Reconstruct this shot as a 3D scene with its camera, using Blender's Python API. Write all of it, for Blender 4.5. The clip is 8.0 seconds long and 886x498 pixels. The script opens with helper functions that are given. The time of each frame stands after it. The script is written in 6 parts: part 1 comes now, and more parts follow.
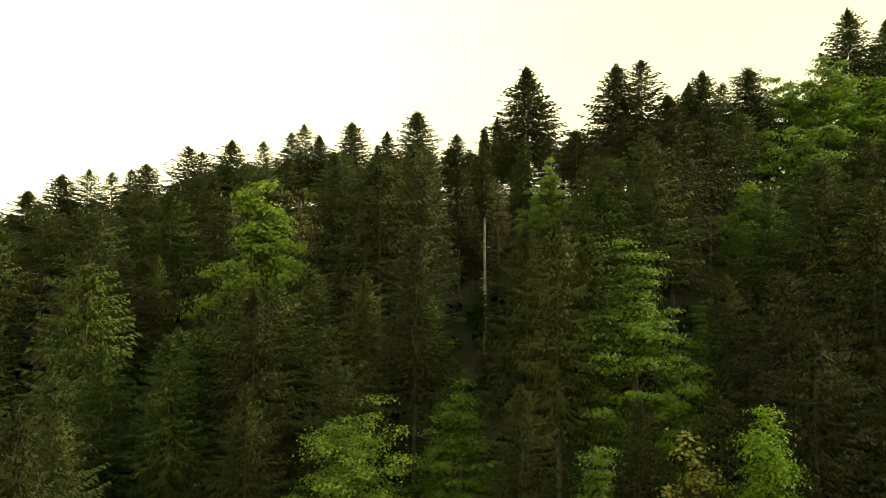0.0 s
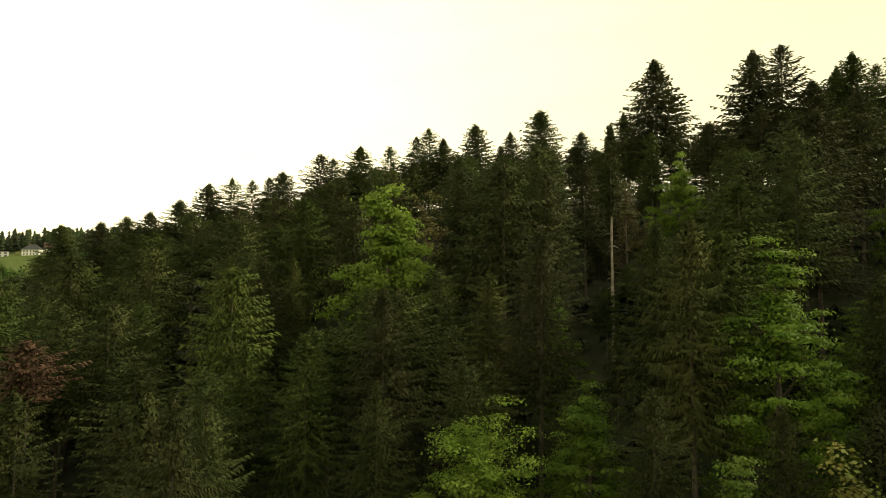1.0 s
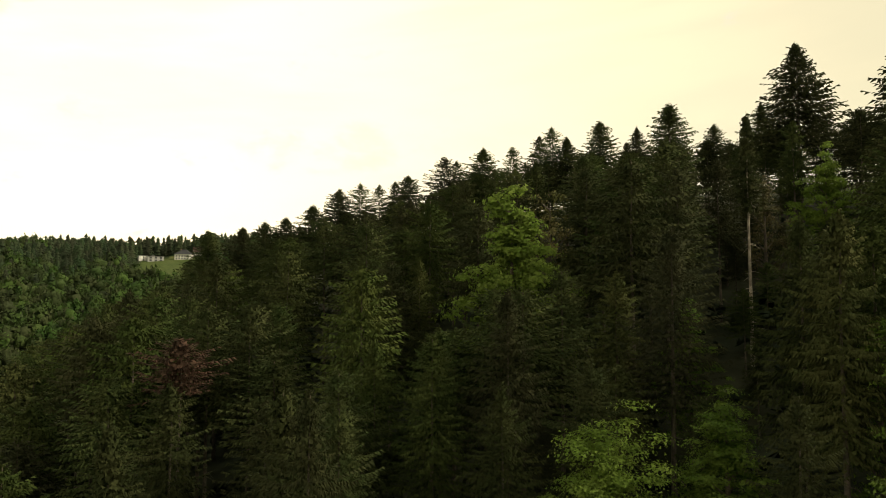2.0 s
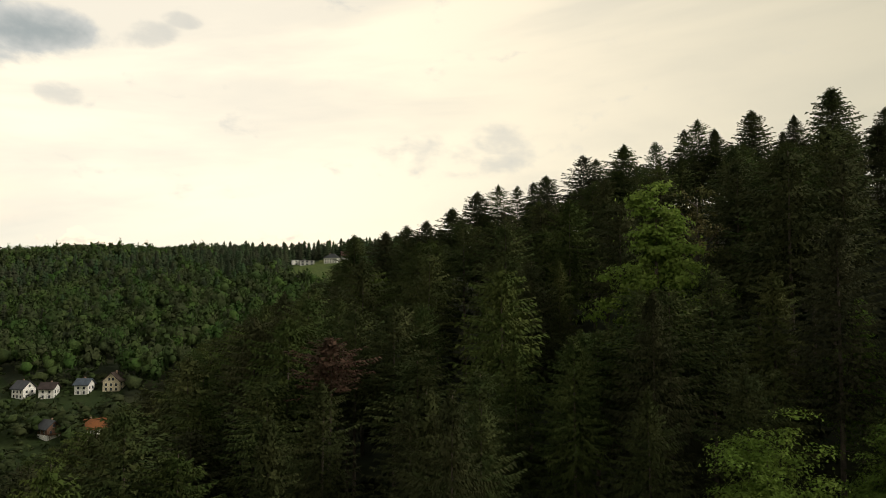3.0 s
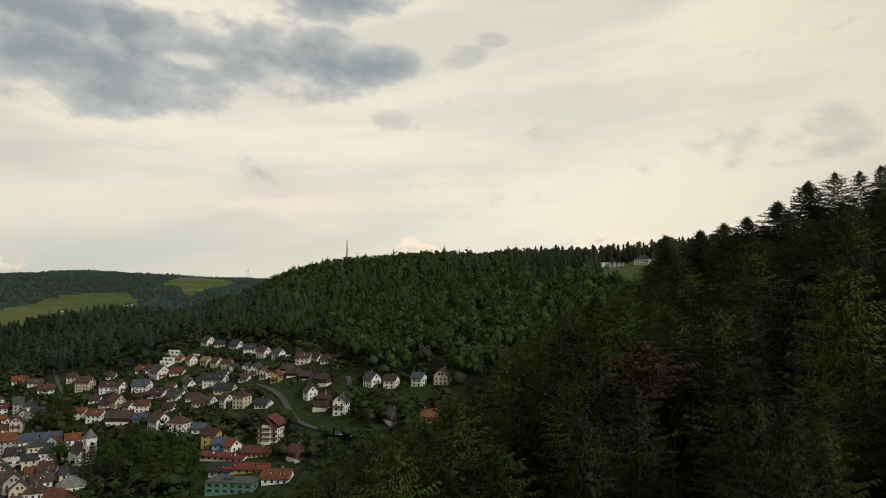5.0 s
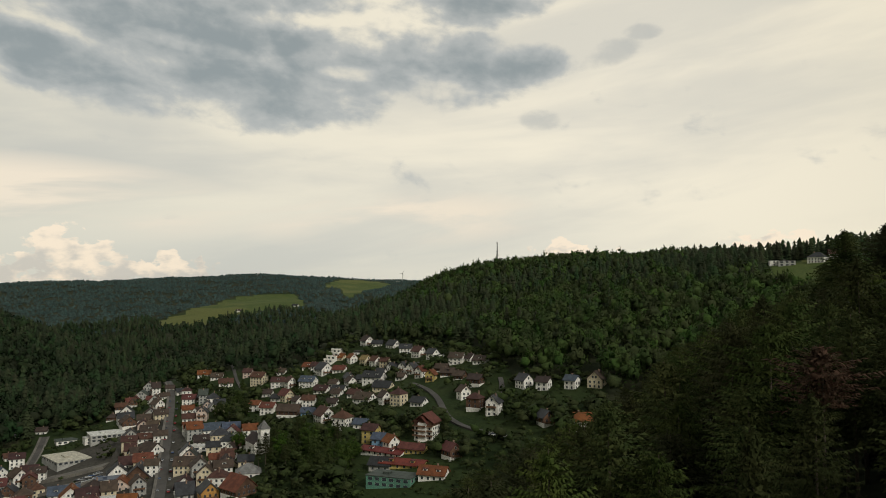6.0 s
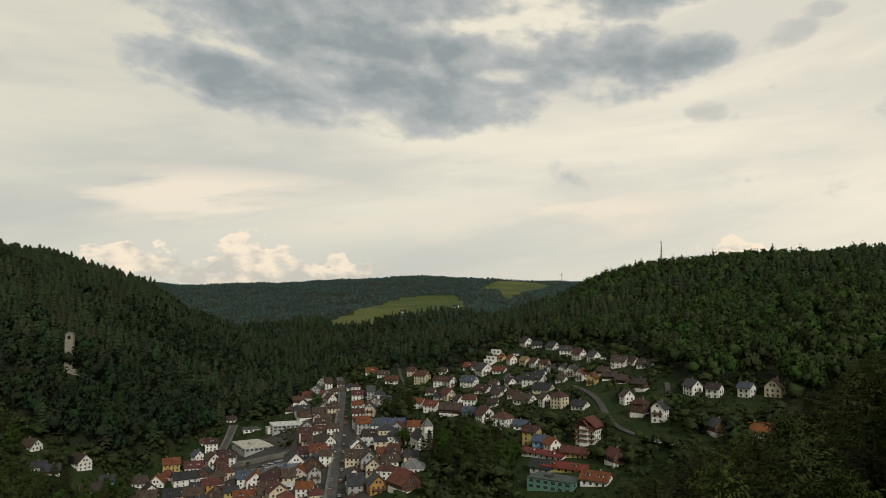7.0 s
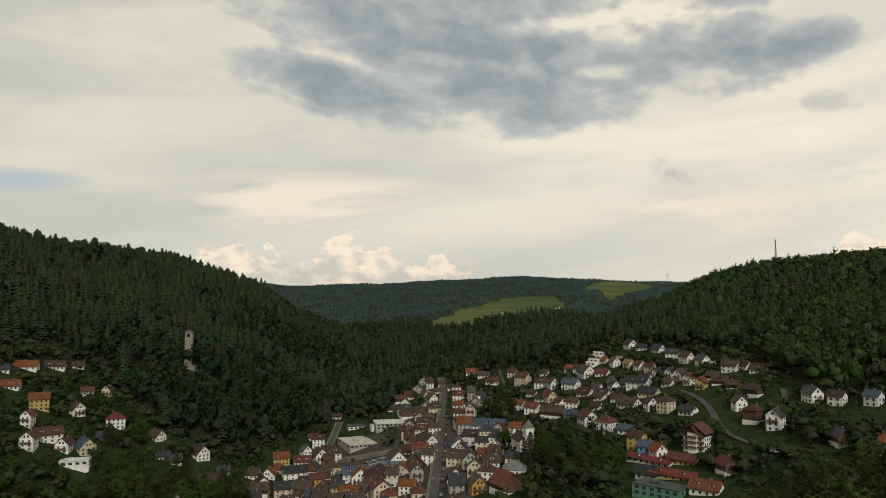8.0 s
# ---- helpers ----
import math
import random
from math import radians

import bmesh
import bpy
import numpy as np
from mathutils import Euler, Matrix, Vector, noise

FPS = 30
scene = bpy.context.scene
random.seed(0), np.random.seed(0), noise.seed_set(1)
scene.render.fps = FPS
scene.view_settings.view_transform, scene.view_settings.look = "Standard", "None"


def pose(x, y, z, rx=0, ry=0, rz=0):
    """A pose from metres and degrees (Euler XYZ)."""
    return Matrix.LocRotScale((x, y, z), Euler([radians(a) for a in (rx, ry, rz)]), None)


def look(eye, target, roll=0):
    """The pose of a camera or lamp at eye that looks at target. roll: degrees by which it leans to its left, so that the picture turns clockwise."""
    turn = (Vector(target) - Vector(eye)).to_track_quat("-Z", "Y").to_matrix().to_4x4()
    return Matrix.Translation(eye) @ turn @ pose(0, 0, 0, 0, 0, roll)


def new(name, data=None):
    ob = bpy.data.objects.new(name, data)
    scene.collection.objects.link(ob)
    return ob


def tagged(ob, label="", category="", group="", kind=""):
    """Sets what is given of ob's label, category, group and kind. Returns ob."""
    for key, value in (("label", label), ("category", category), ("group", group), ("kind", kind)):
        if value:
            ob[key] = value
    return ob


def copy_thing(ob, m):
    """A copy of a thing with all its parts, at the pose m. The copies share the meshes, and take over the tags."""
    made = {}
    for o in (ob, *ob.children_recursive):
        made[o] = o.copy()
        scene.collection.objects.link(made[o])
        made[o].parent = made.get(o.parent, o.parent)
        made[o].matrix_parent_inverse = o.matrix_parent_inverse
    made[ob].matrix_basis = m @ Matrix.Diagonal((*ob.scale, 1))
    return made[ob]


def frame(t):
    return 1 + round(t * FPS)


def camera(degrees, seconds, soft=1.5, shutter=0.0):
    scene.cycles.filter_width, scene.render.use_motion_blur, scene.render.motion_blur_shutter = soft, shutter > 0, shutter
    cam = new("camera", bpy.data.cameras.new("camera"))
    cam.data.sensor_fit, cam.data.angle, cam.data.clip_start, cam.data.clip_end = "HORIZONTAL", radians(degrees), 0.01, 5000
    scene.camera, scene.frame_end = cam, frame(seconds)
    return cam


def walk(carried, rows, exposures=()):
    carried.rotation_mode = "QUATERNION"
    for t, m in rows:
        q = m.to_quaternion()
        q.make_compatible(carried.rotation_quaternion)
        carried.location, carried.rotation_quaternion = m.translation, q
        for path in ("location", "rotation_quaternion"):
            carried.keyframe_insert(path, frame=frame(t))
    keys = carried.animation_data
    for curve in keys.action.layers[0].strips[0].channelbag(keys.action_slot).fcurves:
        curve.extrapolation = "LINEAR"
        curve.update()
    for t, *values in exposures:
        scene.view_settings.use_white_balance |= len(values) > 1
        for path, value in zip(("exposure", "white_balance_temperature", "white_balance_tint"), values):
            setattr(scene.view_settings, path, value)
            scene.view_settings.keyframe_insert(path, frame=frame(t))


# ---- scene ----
cam = camera(64.14, 8.0, soft=0.9)
EYE = Vector((0.0, 0.0, 170.0))     # hover point of the drone, metres above the valley street
TURN = (
    (0.0, 0.01, 3.61, -0.13), (0.5, 4.77, 3.63, -0.09), (1.0, 10.09, 3.66, -0.08), (1.5, 14.90, 3.70, -0.10),
    (3.0, 31.36, 3.85, 0.11), (3.5, 36.97, 3.91, 0.15), (4.0, 43.24, 3.97, 0.15), (4.5, 49.22, 4.03, 0.10),
    (5.0, 56.08, 4.10, 0.13), (6.5, 74.31, 4.29, 0.06), (7.0, 81.02, 4.34, -0.08), (7.5, 86.83, 4.35, -0.20),
    (8.0, 89.07, 4.39, -0.21))
walk(cam, [(t, pose(*EYE, 90 + pitch, roll, yaw)) for t, yaw, pitch, roll in TURN],
     exposures=[(0.0, 1.72, 9700, -11), (0.8, 1.45, 9000, -5), (1.7, 1.06, 8200, 3), (2.8, 0.42, 7000, 9), (3.5, 0.22, 6600, 10),
                (4.5, 0.03, 6500, 9), (6.5, -0.07, 6500, 8), (8.0, -0.04, 6500, 8)])

# ---------------------------------------------------------------- sky and sun
SUN_AZ, SUN_EL = 284.0, 34.0          # degrees left of +y, degrees up


def bearing(az, r=1.0):
    """Plan position at a bearing (degrees left of +y) and a distance from the hover point."""
    a = radians(az)
    return -r * math.sin(a), r * math.cos(a)


class Nodes:
    """Short hand for building node trees."""

    def __init__(self, tree):
        self.tree = tree

    def add(self, kind, **values):
        node = self.tree.nodes.new(kind)
        for key, value in values.items():
            setattr(node, key, value)
        return node

    def plug(self, socket, value):
        if isinstance(value, bpy.types.NodeSocket):
            self.tree.links.new(value, socket)
        else:
            socket.default_value = value

    def math(self, op, a, b=0.0, c=0.0, clamp=False):
        node = self.add("ShaderNodeMath", operation=op, use_clamp=clamp)
        for socket, value in zip(node.inputs, (a, b, c)):
            self.plug(socket, value)
        return node.outputs[0]

    def mix(self, fac, a, b, blend="MIX"):
        node = self.add("ShaderNodeMix", data_type="RGBA", blend_type=blend)
        self.plug(node.inputs[0], fac)
        self.plug(node.inputs[6], a if isinstance(a, bpy.types.NodeSocket) else (*a, 1.0))
        self.plug(node.inputs[7], b if isinstance(b, bpy.types.NodeSocket) else (*b, 1.0))
        return node.outputs[2]

    def noise(self, vector, scale, detail=4.0, rough=0.55, distort=0.0):
        node = self.add("ShaderNodeTexNoise")
        self.plug(node.inputs["Vector"], vector)
        for key, value in (("Scale", scale), ("Detail", detail), ("Roughness", rough), ("Distortion", distort)):
            node.inputs[key].default_value = value
        return node.outputs["Fac"]

    def step(self, value, low, high, a=0.0, b=1.0):
        node = self.add("ShaderNodeMapRange", interpolation_type="SMOOTHSTEP")
        for socket, v in zip(node.inputs, (value, low, high, a, b)):
            self.plug(socket, v)
        return node.outputs[0]


def build_sky():
    world = bpy.data.worlds.new("sky")
    scene.world = world
    world.use_nodes = True
    world.node_tree.nodes.clear()
    n = Nodes(world.node_tree)
    way = n.add("ShaderNodeTexCoord").outputs["Generated"]
    split = n.add("ShaderNodeSeparateXYZ")
    n.plug(split.inputs[0], way)
    x, y, z = split.outputs
    el = n.math("MULTIPLY", n.math("ARCSINE", z), 57.2958)
    az = n.math("MULTIPLY", n.math("ARCTAN2", n.math("MULTIPLY", x, -1.0), y), 57.2958)
    sky = n.add("ShaderNodeTexSky", sky_type="NISHITA", sun_disc=False)
    sky.sun_elevation, sky.sun_rotation = radians(SUN_EL), radians(-SUN_AZ)
    sky.air_density, sky.dust_density = 1.0, 2.0

    def patch(a0, e0, wa, we, tilt=0.0):
        """1 in the middle of an oval of sky, 0 at its rim."""
        da = n.math("SUBTRACT", az, a0)
        de = n.math("SUBTRACT", n.math("SUBTRACT", el, e0), n.math("MULTIPLY", da, tilt))
        u, v = n.math("DIVIDE", da, wa), n.math("DIVIDE", de, we)
        q = n.math("ADD", n.math("MULTIPLY", u, u), n.math("MULTIPLY", v, v))
        return n.math("SUBTRACT", 1.0, q, clamp=True)

    def sheet(ax, ex, lean=0.0):
        """Coordinates stretched along the horizon: degrees of bearing and of elevation for one unit."""
        c = n.add("ShaderNodeCombineXYZ")
        n.plug(c.inputs[0], n.math("DIVIDE", az, ax))
        n.plug(c.inputs[1], n.math("DIVIDE", n.math("ADD", el, n.math("MULTIPLY", az, lean)), ex))
        return c.outputs[0]

    veil = n.noise(sheet(34, 9, 0.12), 1.0, 5, 0.5, 0.6)
    streak = n.noise(sheet(18, 3.2, 0.08), 1.0, 5, 0.55, 0.4)
    glow = patch(12, 20, 95, 50)
    cream = n.mix(glow, (0.82, 0.765, 0.63), (1.10, 0.99, 0.79))
    grey = n.mix(glow, (0.62, 0.605, 0.54), (0.86, 0.80, 0.68))
    col = n.mix(n.step(n.math("ADD", n.math("MULTIPLY", veil, 0.7), n.math("MULTIPLY", streak, 0.3)), 0.40, 0.62), cream, grey)
    # thin yellowish cloud over the forest slope
    col = n.mix(n.step(az, 60, -26, 0.0, 0.95), col, (0.46, 0.435, 0.325))
    # darker grey overhead, above the view, added to cut the light from above
    col = n.mix(n.step(el, 26, 55, 0.0, 0.9), col, (0.35, 0.365, 0.375))
    # the torn dark cloud bank over the valley, and a few loose scraps
    puff = n.noise(sheet(5.6, 3.0, -0.08), 1.0, 5, 0.52, 0.3)
    fine = n.noise(sheet(1.7, 1.1, -0.08), 1.0, 5, 0.55, 0.2)
    lump = n.math("ADD", n.math("MULTIPLY", puff, 0.72), n.math("MULTIPLY", fine, 0.28))

    def most(*ovals):
        top = patch(*ovals[0])
        for oval in ovals[1:]:
            top = n.math("MAXIMUM", top, patch(*oval))
        return top

    bank = most((96, 17.0, 13, 3.4, 0.13), (83, 17.0, 14, 4.4), (91, 23.5, 19, 6.5), (88, 20.0, 18, 4.0), (70, 19.0, 11, 3.8, 0.08), (61.5, 18.4, 5.5, 2.4), (66, 23.0, 8, 2.0), (84, 31, 26, 8))
    tears = most((72, 20.4, 5.0, 1.5), (68.0, 17.0, 3.2, 0.9), (81, 21.6, 4.5, 0.8), (76, 18.0, 3.0, 0.7), (88, 19.3, 6.0, 0.7, 0.1))
    dens = n.math("SUBTRACT", n.math("ADD", lump, n.math("MULTIPLY", bank, 0.44)), n.math("MULTIPLY", tears, 0.15))
    col = n.mix(n.step(dens, 0.58, 0.80, 0.0, 0.9), col, (0.50, 0.515, 0.505))
    col = n.mix(n.step(dens, 0.72, 1.04, 0.0, 0.9), col, (0.30, 0.338, 0.342))
    scraps = most((28.5, 11.8, 10, 2.8), (54.7, 19.1, 3.4, 1.3, -0.25), (60.3, 14.4, 2.2, 1.1), (52.0, 20.5, 2.0, 0.8))
    col = n.mix(n.step(n.math("ADD", n.math("MULTIPLY", lump, 1.4), n.math("MULTIPLY", scraps, 0.30)), 0.80, 1.08, 0.0, n.step(scraps, 0.0, 0.6, 0.0, 0.48)), col, (0.46, 0.475, 0.465))
    # a gap of clear sky
    col = n.mix(n.math("MULTIPLY", patch(121.5, 8.4, 6.0, 1.0, -0.06), 0.7), col, (0.40, 0.50, 0.58))
    # warm streaks under the bank
    warm = n.math("MULTIPLY", n.step(streak, 0.42, 0.62), n.math("MAXIMUM", patch(97, 7.5, 16, 3.2, 0.04), patch(72, 6.5, 14, 2.6, -0.03)))
    col = n.mix(n.math("MULTIPLY", warm, 1.3, clamp=True), col, (0.98, 0.85, 0.68))
    # greyer haze low over the valley
    col = n.mix(n.math("MULTIPLY", n.step(el, 8.5, 2.5), n.step(az, 40, 62, 0.0, 0.42)), col, (0.60, 0.615, 0.585))
    # sunlit heaps low over the hills
    heap = n.noise(sheet(2.3, 1.5), 1.0, 6, 0.55, 0.2)
    low_bank = most((105.3, 3.0, 4.4, 2.2), (96.7, 2.8, 7.0, 3.2), (89.8, 2.2, 5.5, 2.0), (58, 3.2, 5.2, 2.2), (43.5, 3.6, 5.0, 2.0))
    heaps = n.step(n.math("ADD", n.math("MULTIPLY", heap, 1.5), n.math("MULTIPLY", low_bank, 0.46)), 0.98, 1.07, 0.0, 0.9)
    heaps = n.math("MULTIPLY", heaps, n.step(low_bank, 0.02, 0.22))
    lit = n.step(n.math("ADD", n.noise(sheet(1.8, 1.1), 1.0, 4, 0.5), n.math("MULTIPLY", n.math("SUBTRACT", el, 3.2), 0.09)), 0.34, 0.62)
    col = n.mix(heaps, col, n.mix(lit, (0.66, 0.61, 0.54), (1.08, 0.90, 0.70)))
    blue = n.add("ShaderNodeBackground")
    n.plug(blue.inputs[0], sky.outputs[0])
    blue.inputs[1].default_value = 0.08
    cloud = n.add("ShaderNodeBackground")
    n.plug(cloud.inputs[0], col)
    cloud.inputs[1].default_value = 1.0
    both = n.add("ShaderNodeMixShader")
    both.inputs[0].default_value = 0.9
    n.plug(both.inputs[1], blue.outputs[0])
    n.plug(both.inputs[2], cloud.outputs[0])
    n.plug(n.add("ShaderNodeOutputWorld").inputs[0], both.outputs[0])


build_sky()
sun = new("sun", bpy.data.lights.new("sun", "SUN"))
sun.data.energy, sun.data.angle, sun.data.color = 1.8, radians(11), (1.0, 0.955, 0.86)
sun_x, sun_y = bearing(SUN_AZ, math.cos(radians(SUN_EL)))
sun.matrix_world = look((0, 0, 900), Vector((0, 0, 900)) - Vector((sun_x, sun_y, math.sin(radians(SUN_EL)))))


# ---------------------------------------------------------------- materials
def material(name, base, other=None, rough=0.85, scale=1.0, fine=9.0, bump=0.3, spec=0.25, tint="", leaf=0.0, patches=(0.38, 0.62), world_size=False, vary=1.0):
    """A surface of two colours in patches, with fine grain, relief and wear. tint: "object" varies it from thing to thing,
    or the name of a point attribute. leaf: how much light passes through."""
    m = bpy.data.materials.new(name)
    m.use_nodes = True
    tree = m.node_tree
    tree.nodes.clear()
    n = Nodes(tree)
    if world_size:
        where = n.add("ShaderNodeNewGeometry").outputs["Position"]
    else:
        where = n.add("ShaderNodeTexCoord").outputs["Object"]
    other = other or tuple(c * 0.7 for c in base)
    big, small = n.noise(where, scale, 4, 0.55), n.noise(where, scale * fine, 3, 0.6)
    col = n.mix(n.step(big, *patches), base, other)
    grain = n.step(small, 0.3, 0.7, 0.72, 1.25) if tint == "tree_tint" else n.step(small, 0.3, 0.7, 0.72, 1.22)
    hsv = n.add("ShaderNodeHueSaturation")
    if tint:
        r = n.add("ShaderNodeObjectInfo").outputs["Random"] if tint == "object" else n.add("ShaderNodeAttribute", attribute_name=tint).outputs["Fac"]
        r = n.math("ADD", 0.5, n.math("MULTIPLY", n.math("SUBTRACT", r, 0.5), vary))
        n.plug(hsv.inputs["Hue"], n.math("ADD", 0.478, n.math("MULTIPLY", r, 0.044)))
        n.plug(hsv.inputs["Value"], n.math("MULTIPLY", grain, n.math("ADD", 0.72, n.math("MULTIPLY", r, 0.56))))
        n.plug(hsv.inputs["Saturation"], n.math("ADD", 0.82, n.math("MULTIPLY", r, 0.3)))
    else:
        n.plug(hsv.inputs["Value"], grain)
    n.plug(hsv.inputs["Color"], col)
    out = n.add("ShaderNodeOutputMaterial")
    bsdf = n.add("ShaderNodeBsdfPrincipled")
    n.plug(bsdf.inputs["Base Color"], hsv.outputs[0])
    n.plug(bsdf.inputs["Roughness"], n.step(small, 0.2, 0.8, max(rough - 0.12, 0.05), min(rough + 0.1, 1.0)))
    bsdf.inputs["Specular IOR Level"].default_value = spec
    if bump:
        b = n.add("ShaderNodeBump")
        b.inputs["Strength"].default_value = bump
        b.inputs["Distance"].default_value = 0.05
        n.plug(b.inputs["Height"], small)
        n.plug(bsdf.inputs["Normal"], b.outputs[0])
    if leaf:
        thin = n.add("ShaderNodeBsdfTranslucent")
        n.plug(thin.inputs[0], hsv.outputs[0])
        both = n.add("ShaderNodeMixShader")
        both.inputs[0].default_value = leaf
        n.plug(both.inputs[1], bsdf.outputs[0])
        n.plug(both.inputs[2], thin.outputs[0])
        n.plug(out.inputs[0], both.outputs[0])
    else:
        n.plug(out.inputs[0], bsdf.outputs[0])
    return m


FIR = material("fir_needles", (0.038, 0.052, 0.019), (0.060, 0.068, 0.026), 0.85, 0.35, 12, 0, 0.04, "object", 0.25)
SPRUCE = material("spruce_needles", (0.031, 0.041, 0.014), (0.047, 0.054, 0.019), 0.85, 0.35, 12, 0, 0.04, "object", 0.2)
LIGHT_SPRUCE = material("pale_spruce_needles", (0.050, 0.066, 0.018), (0.070, 0.080, 0.023), 0.85, 0.35, 12, 0, 0.04, "object", 0.1)
MID_SPRUCE = material("olive_spruce_needles", (0.044, 0.058, 0.018), (0.064, 0.073, 0.024), 0.85, 0.35, 12, 0, 0.04, "object", 0.1)
BEECH = material("beech_leaves", (0.080, 0.148, 0.016), (0.118, 0.182, 0.024), 0.65, 0.4, 10, 0, 0.15, "object", 0.45, vary=0.4)
PARK = material("park_tree_leaves", (0.040, 0.068, 0.015), (0.060, 0.086, 0.020), 0.75, 0.4, 10, 0, 0.1, "object", 0.2)
LIME = material("young_lime_leaves", (0.115, 0.205, 0.020), (0.155, 0.235, 0.030), 0.7, 0.4, 10, 0, 0.1, "object", 0.45, vary=0.3)
OLIVE = material("young_oak_leaves", (0.090, 0.100, 0.024), (0.125, 0.112, 0.036), 0.7, 0.4, 10, 0, 0.15, "object", 0.3)
RUST = material("dead_red_needles", (0.072, 0.040, 0.026), (0.055, 0.036, 0.022), 0.8, 0.4, 10, 0, 0.1, "object", 0.1)
BARK = material("conifer_bark", (0.105, 0.085, 0.065), (0.065, 0.055, 0.045), 0.9, 1.2, 8, 0.5, 0.2)
PALE_BARK = material("bleached_trunk", (0.38, 0.33, 0.26), (0.22, 0.19, 0.15), 0.85, 0.9, 10, 0.4, 0.2)
WOODS_DARK = material("far_conifer_needles", (0.027, 0.043, 0.021), (0.038, 0.046, 0.024), 0.85, 0.05, 20, 0, 0.04, "tree_tint")
# bluish green: the haze of distance is mixed into this needle colour
WOODS_FAR = material("haze_tinted_conifer_needles", (0.040, 0.068, 0.064), (0.052, 0.080, 0.074), 0.9, 0.02, 20, 0, 0.04, "tree_tint")
GARDEN = material("garden_leaves", (0.036, 0.060, 0.017), (0.054, 0.076, 0.023), 0.8, 0.05, 20, 0, 0.08, "tree_tint", 0.2)
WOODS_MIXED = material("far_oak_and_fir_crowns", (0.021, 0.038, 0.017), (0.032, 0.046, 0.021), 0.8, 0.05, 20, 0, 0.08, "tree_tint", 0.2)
WOODS_LEAF = material("far_broadleaf_crowns", (0.044, 0.072, 0.023), (0.064, 0.090, 0.029), 0.8, 0.05, 20, 0, 0.08, "tree_tint", 0.3)


# ---------------------------------------------------------------- the lie of the land
def soft_max(a, b, k):
    return np.maximum(a, b) + k * np.log1p(np.exp(-np.abs(a - b) / k))


def ramp(v, k):
    """0 below, v above, rounded over k."""
    return k * np.logaddexp(0.0, v / k)


def ridge(x, y, crest, slope, wide):
    """A hill along a line of (bearing, distance, height) with even flanks and a rounded crest."""
    h = np.full(np.shape(x), -1e4)
    pts = [(*bearing(a, r), z) for a, r, z in crest]
    for (x0, y0, z0), (x1, y1, z1) in zip(pts, pts[1:]):
        dx, dy = x1 - x0, y1 - y0
        t = np.clip(((x - x0) * dx + (y - y0) * dy) / (dx * dx + dy * dy), 0, 1)
        d = np.hypot(x - x0 - t * dx, y - y0 - t * dy)
        h = np.maximum(h, z0 + t * (z1 - z0) - slope * (np.sqrt(d * d + wide * wide) - wide))
    return h


UP = bearing(-18)
DOWN = bearing(85)
MAST_HILL = ((20, 850, 235), (42, 800, 209), (50, 918, 213), (60, 1051, 219), (63.5, 1080, 206), (66, 1090, 190), (68, 1100, 170), (70, 1120, 146), (73, 1160, 116), (78, 1250, 84), (84, 1380, 54))
TOWER_HILL = ((150, 980, 290), (124, 1091, 253), (114, 1237, 238), (109.5, 1330, 224), (106, 1330, 183), (102.5, 1330, 126), (98.5, 1360, 66), (94, 1420, 10))
FAR_RIDGE = ((150, 3300, 370), (118, 3300, 300), (108, 3500, 264), (101, 3500, 244), (92, 3400, 259), (83, 3300, 286), (76, 3500, 275), (66, 3600, 257), (40, 3600, 260), (0, 3600, 280), (-60, 3600, 300), (-120, 3600, 300), (-170, 3400, 340))
MEADOW_HILL = ((96, 2500, 100), (88, 2250, 136), (82, 2150, 172), (79, 2250, 168), (74, 2600, 210), (68, 2600, 205))


def ground(x, y):
    x, y = np.asarray(x, float), np.asarray(y, float)
    floor = 2 + 0.055 * ramp(-x - 640, 80) + 0.04 * np.abs(y + 27) * np.exp(-((y + 27) / 1200.0) ** 2)
    floor = np.minimum(floor, 97)
    d, q = x * UP[0] + y * UP[1], x * DOWN[0] + y * DOWN[1]
    spur = 124 + 0.43 * (d - 0.85 * ramp(d - 175, 25)) - 0.5 * ramp(q - 125, 25) - 0.25 * ramp(-q - 160, 40)
    h = soft_max(floor, spur, 8)
    # both hills break off towards the valley between them
    far = 1 / (1 + np.exp(-(np.hypot(x, y) - 850) / 40))
    n_end, s_end = (x * bearing(b)[0] + y * bearing(b)[1] for b in (69.2 + 90, 103.6 - 90))
    h = soft_max(h, ridge(x, y, MAST_HILL, 0.29, 80) - 17 * far / (1 + np.exp((20 - n_end) / 10)), 8)
    h = soft_max(h, ridge(x, y, TOWER_HILL, 0.42, 66) - 20 * far / (1 + np.exp((24 - s_end) / 10)), 8)
    h = soft_max(h, ridge(x, y, FAR_RIDGE, 0.16, 260), 12)
    h = soft_max(h, ridge(x, y, MEADOW_HILL, 0.16, 120), 10)
    r = np.hypot(x, y)
    rough = np.sin(x * 0.031 + 1.3) * np.sin(y * 0.027 + 0.4) + 0.6 * np.sin(x * 0.011 - y * 0.017)
    return h + rough * np.clip(r / 400, 0, 4)


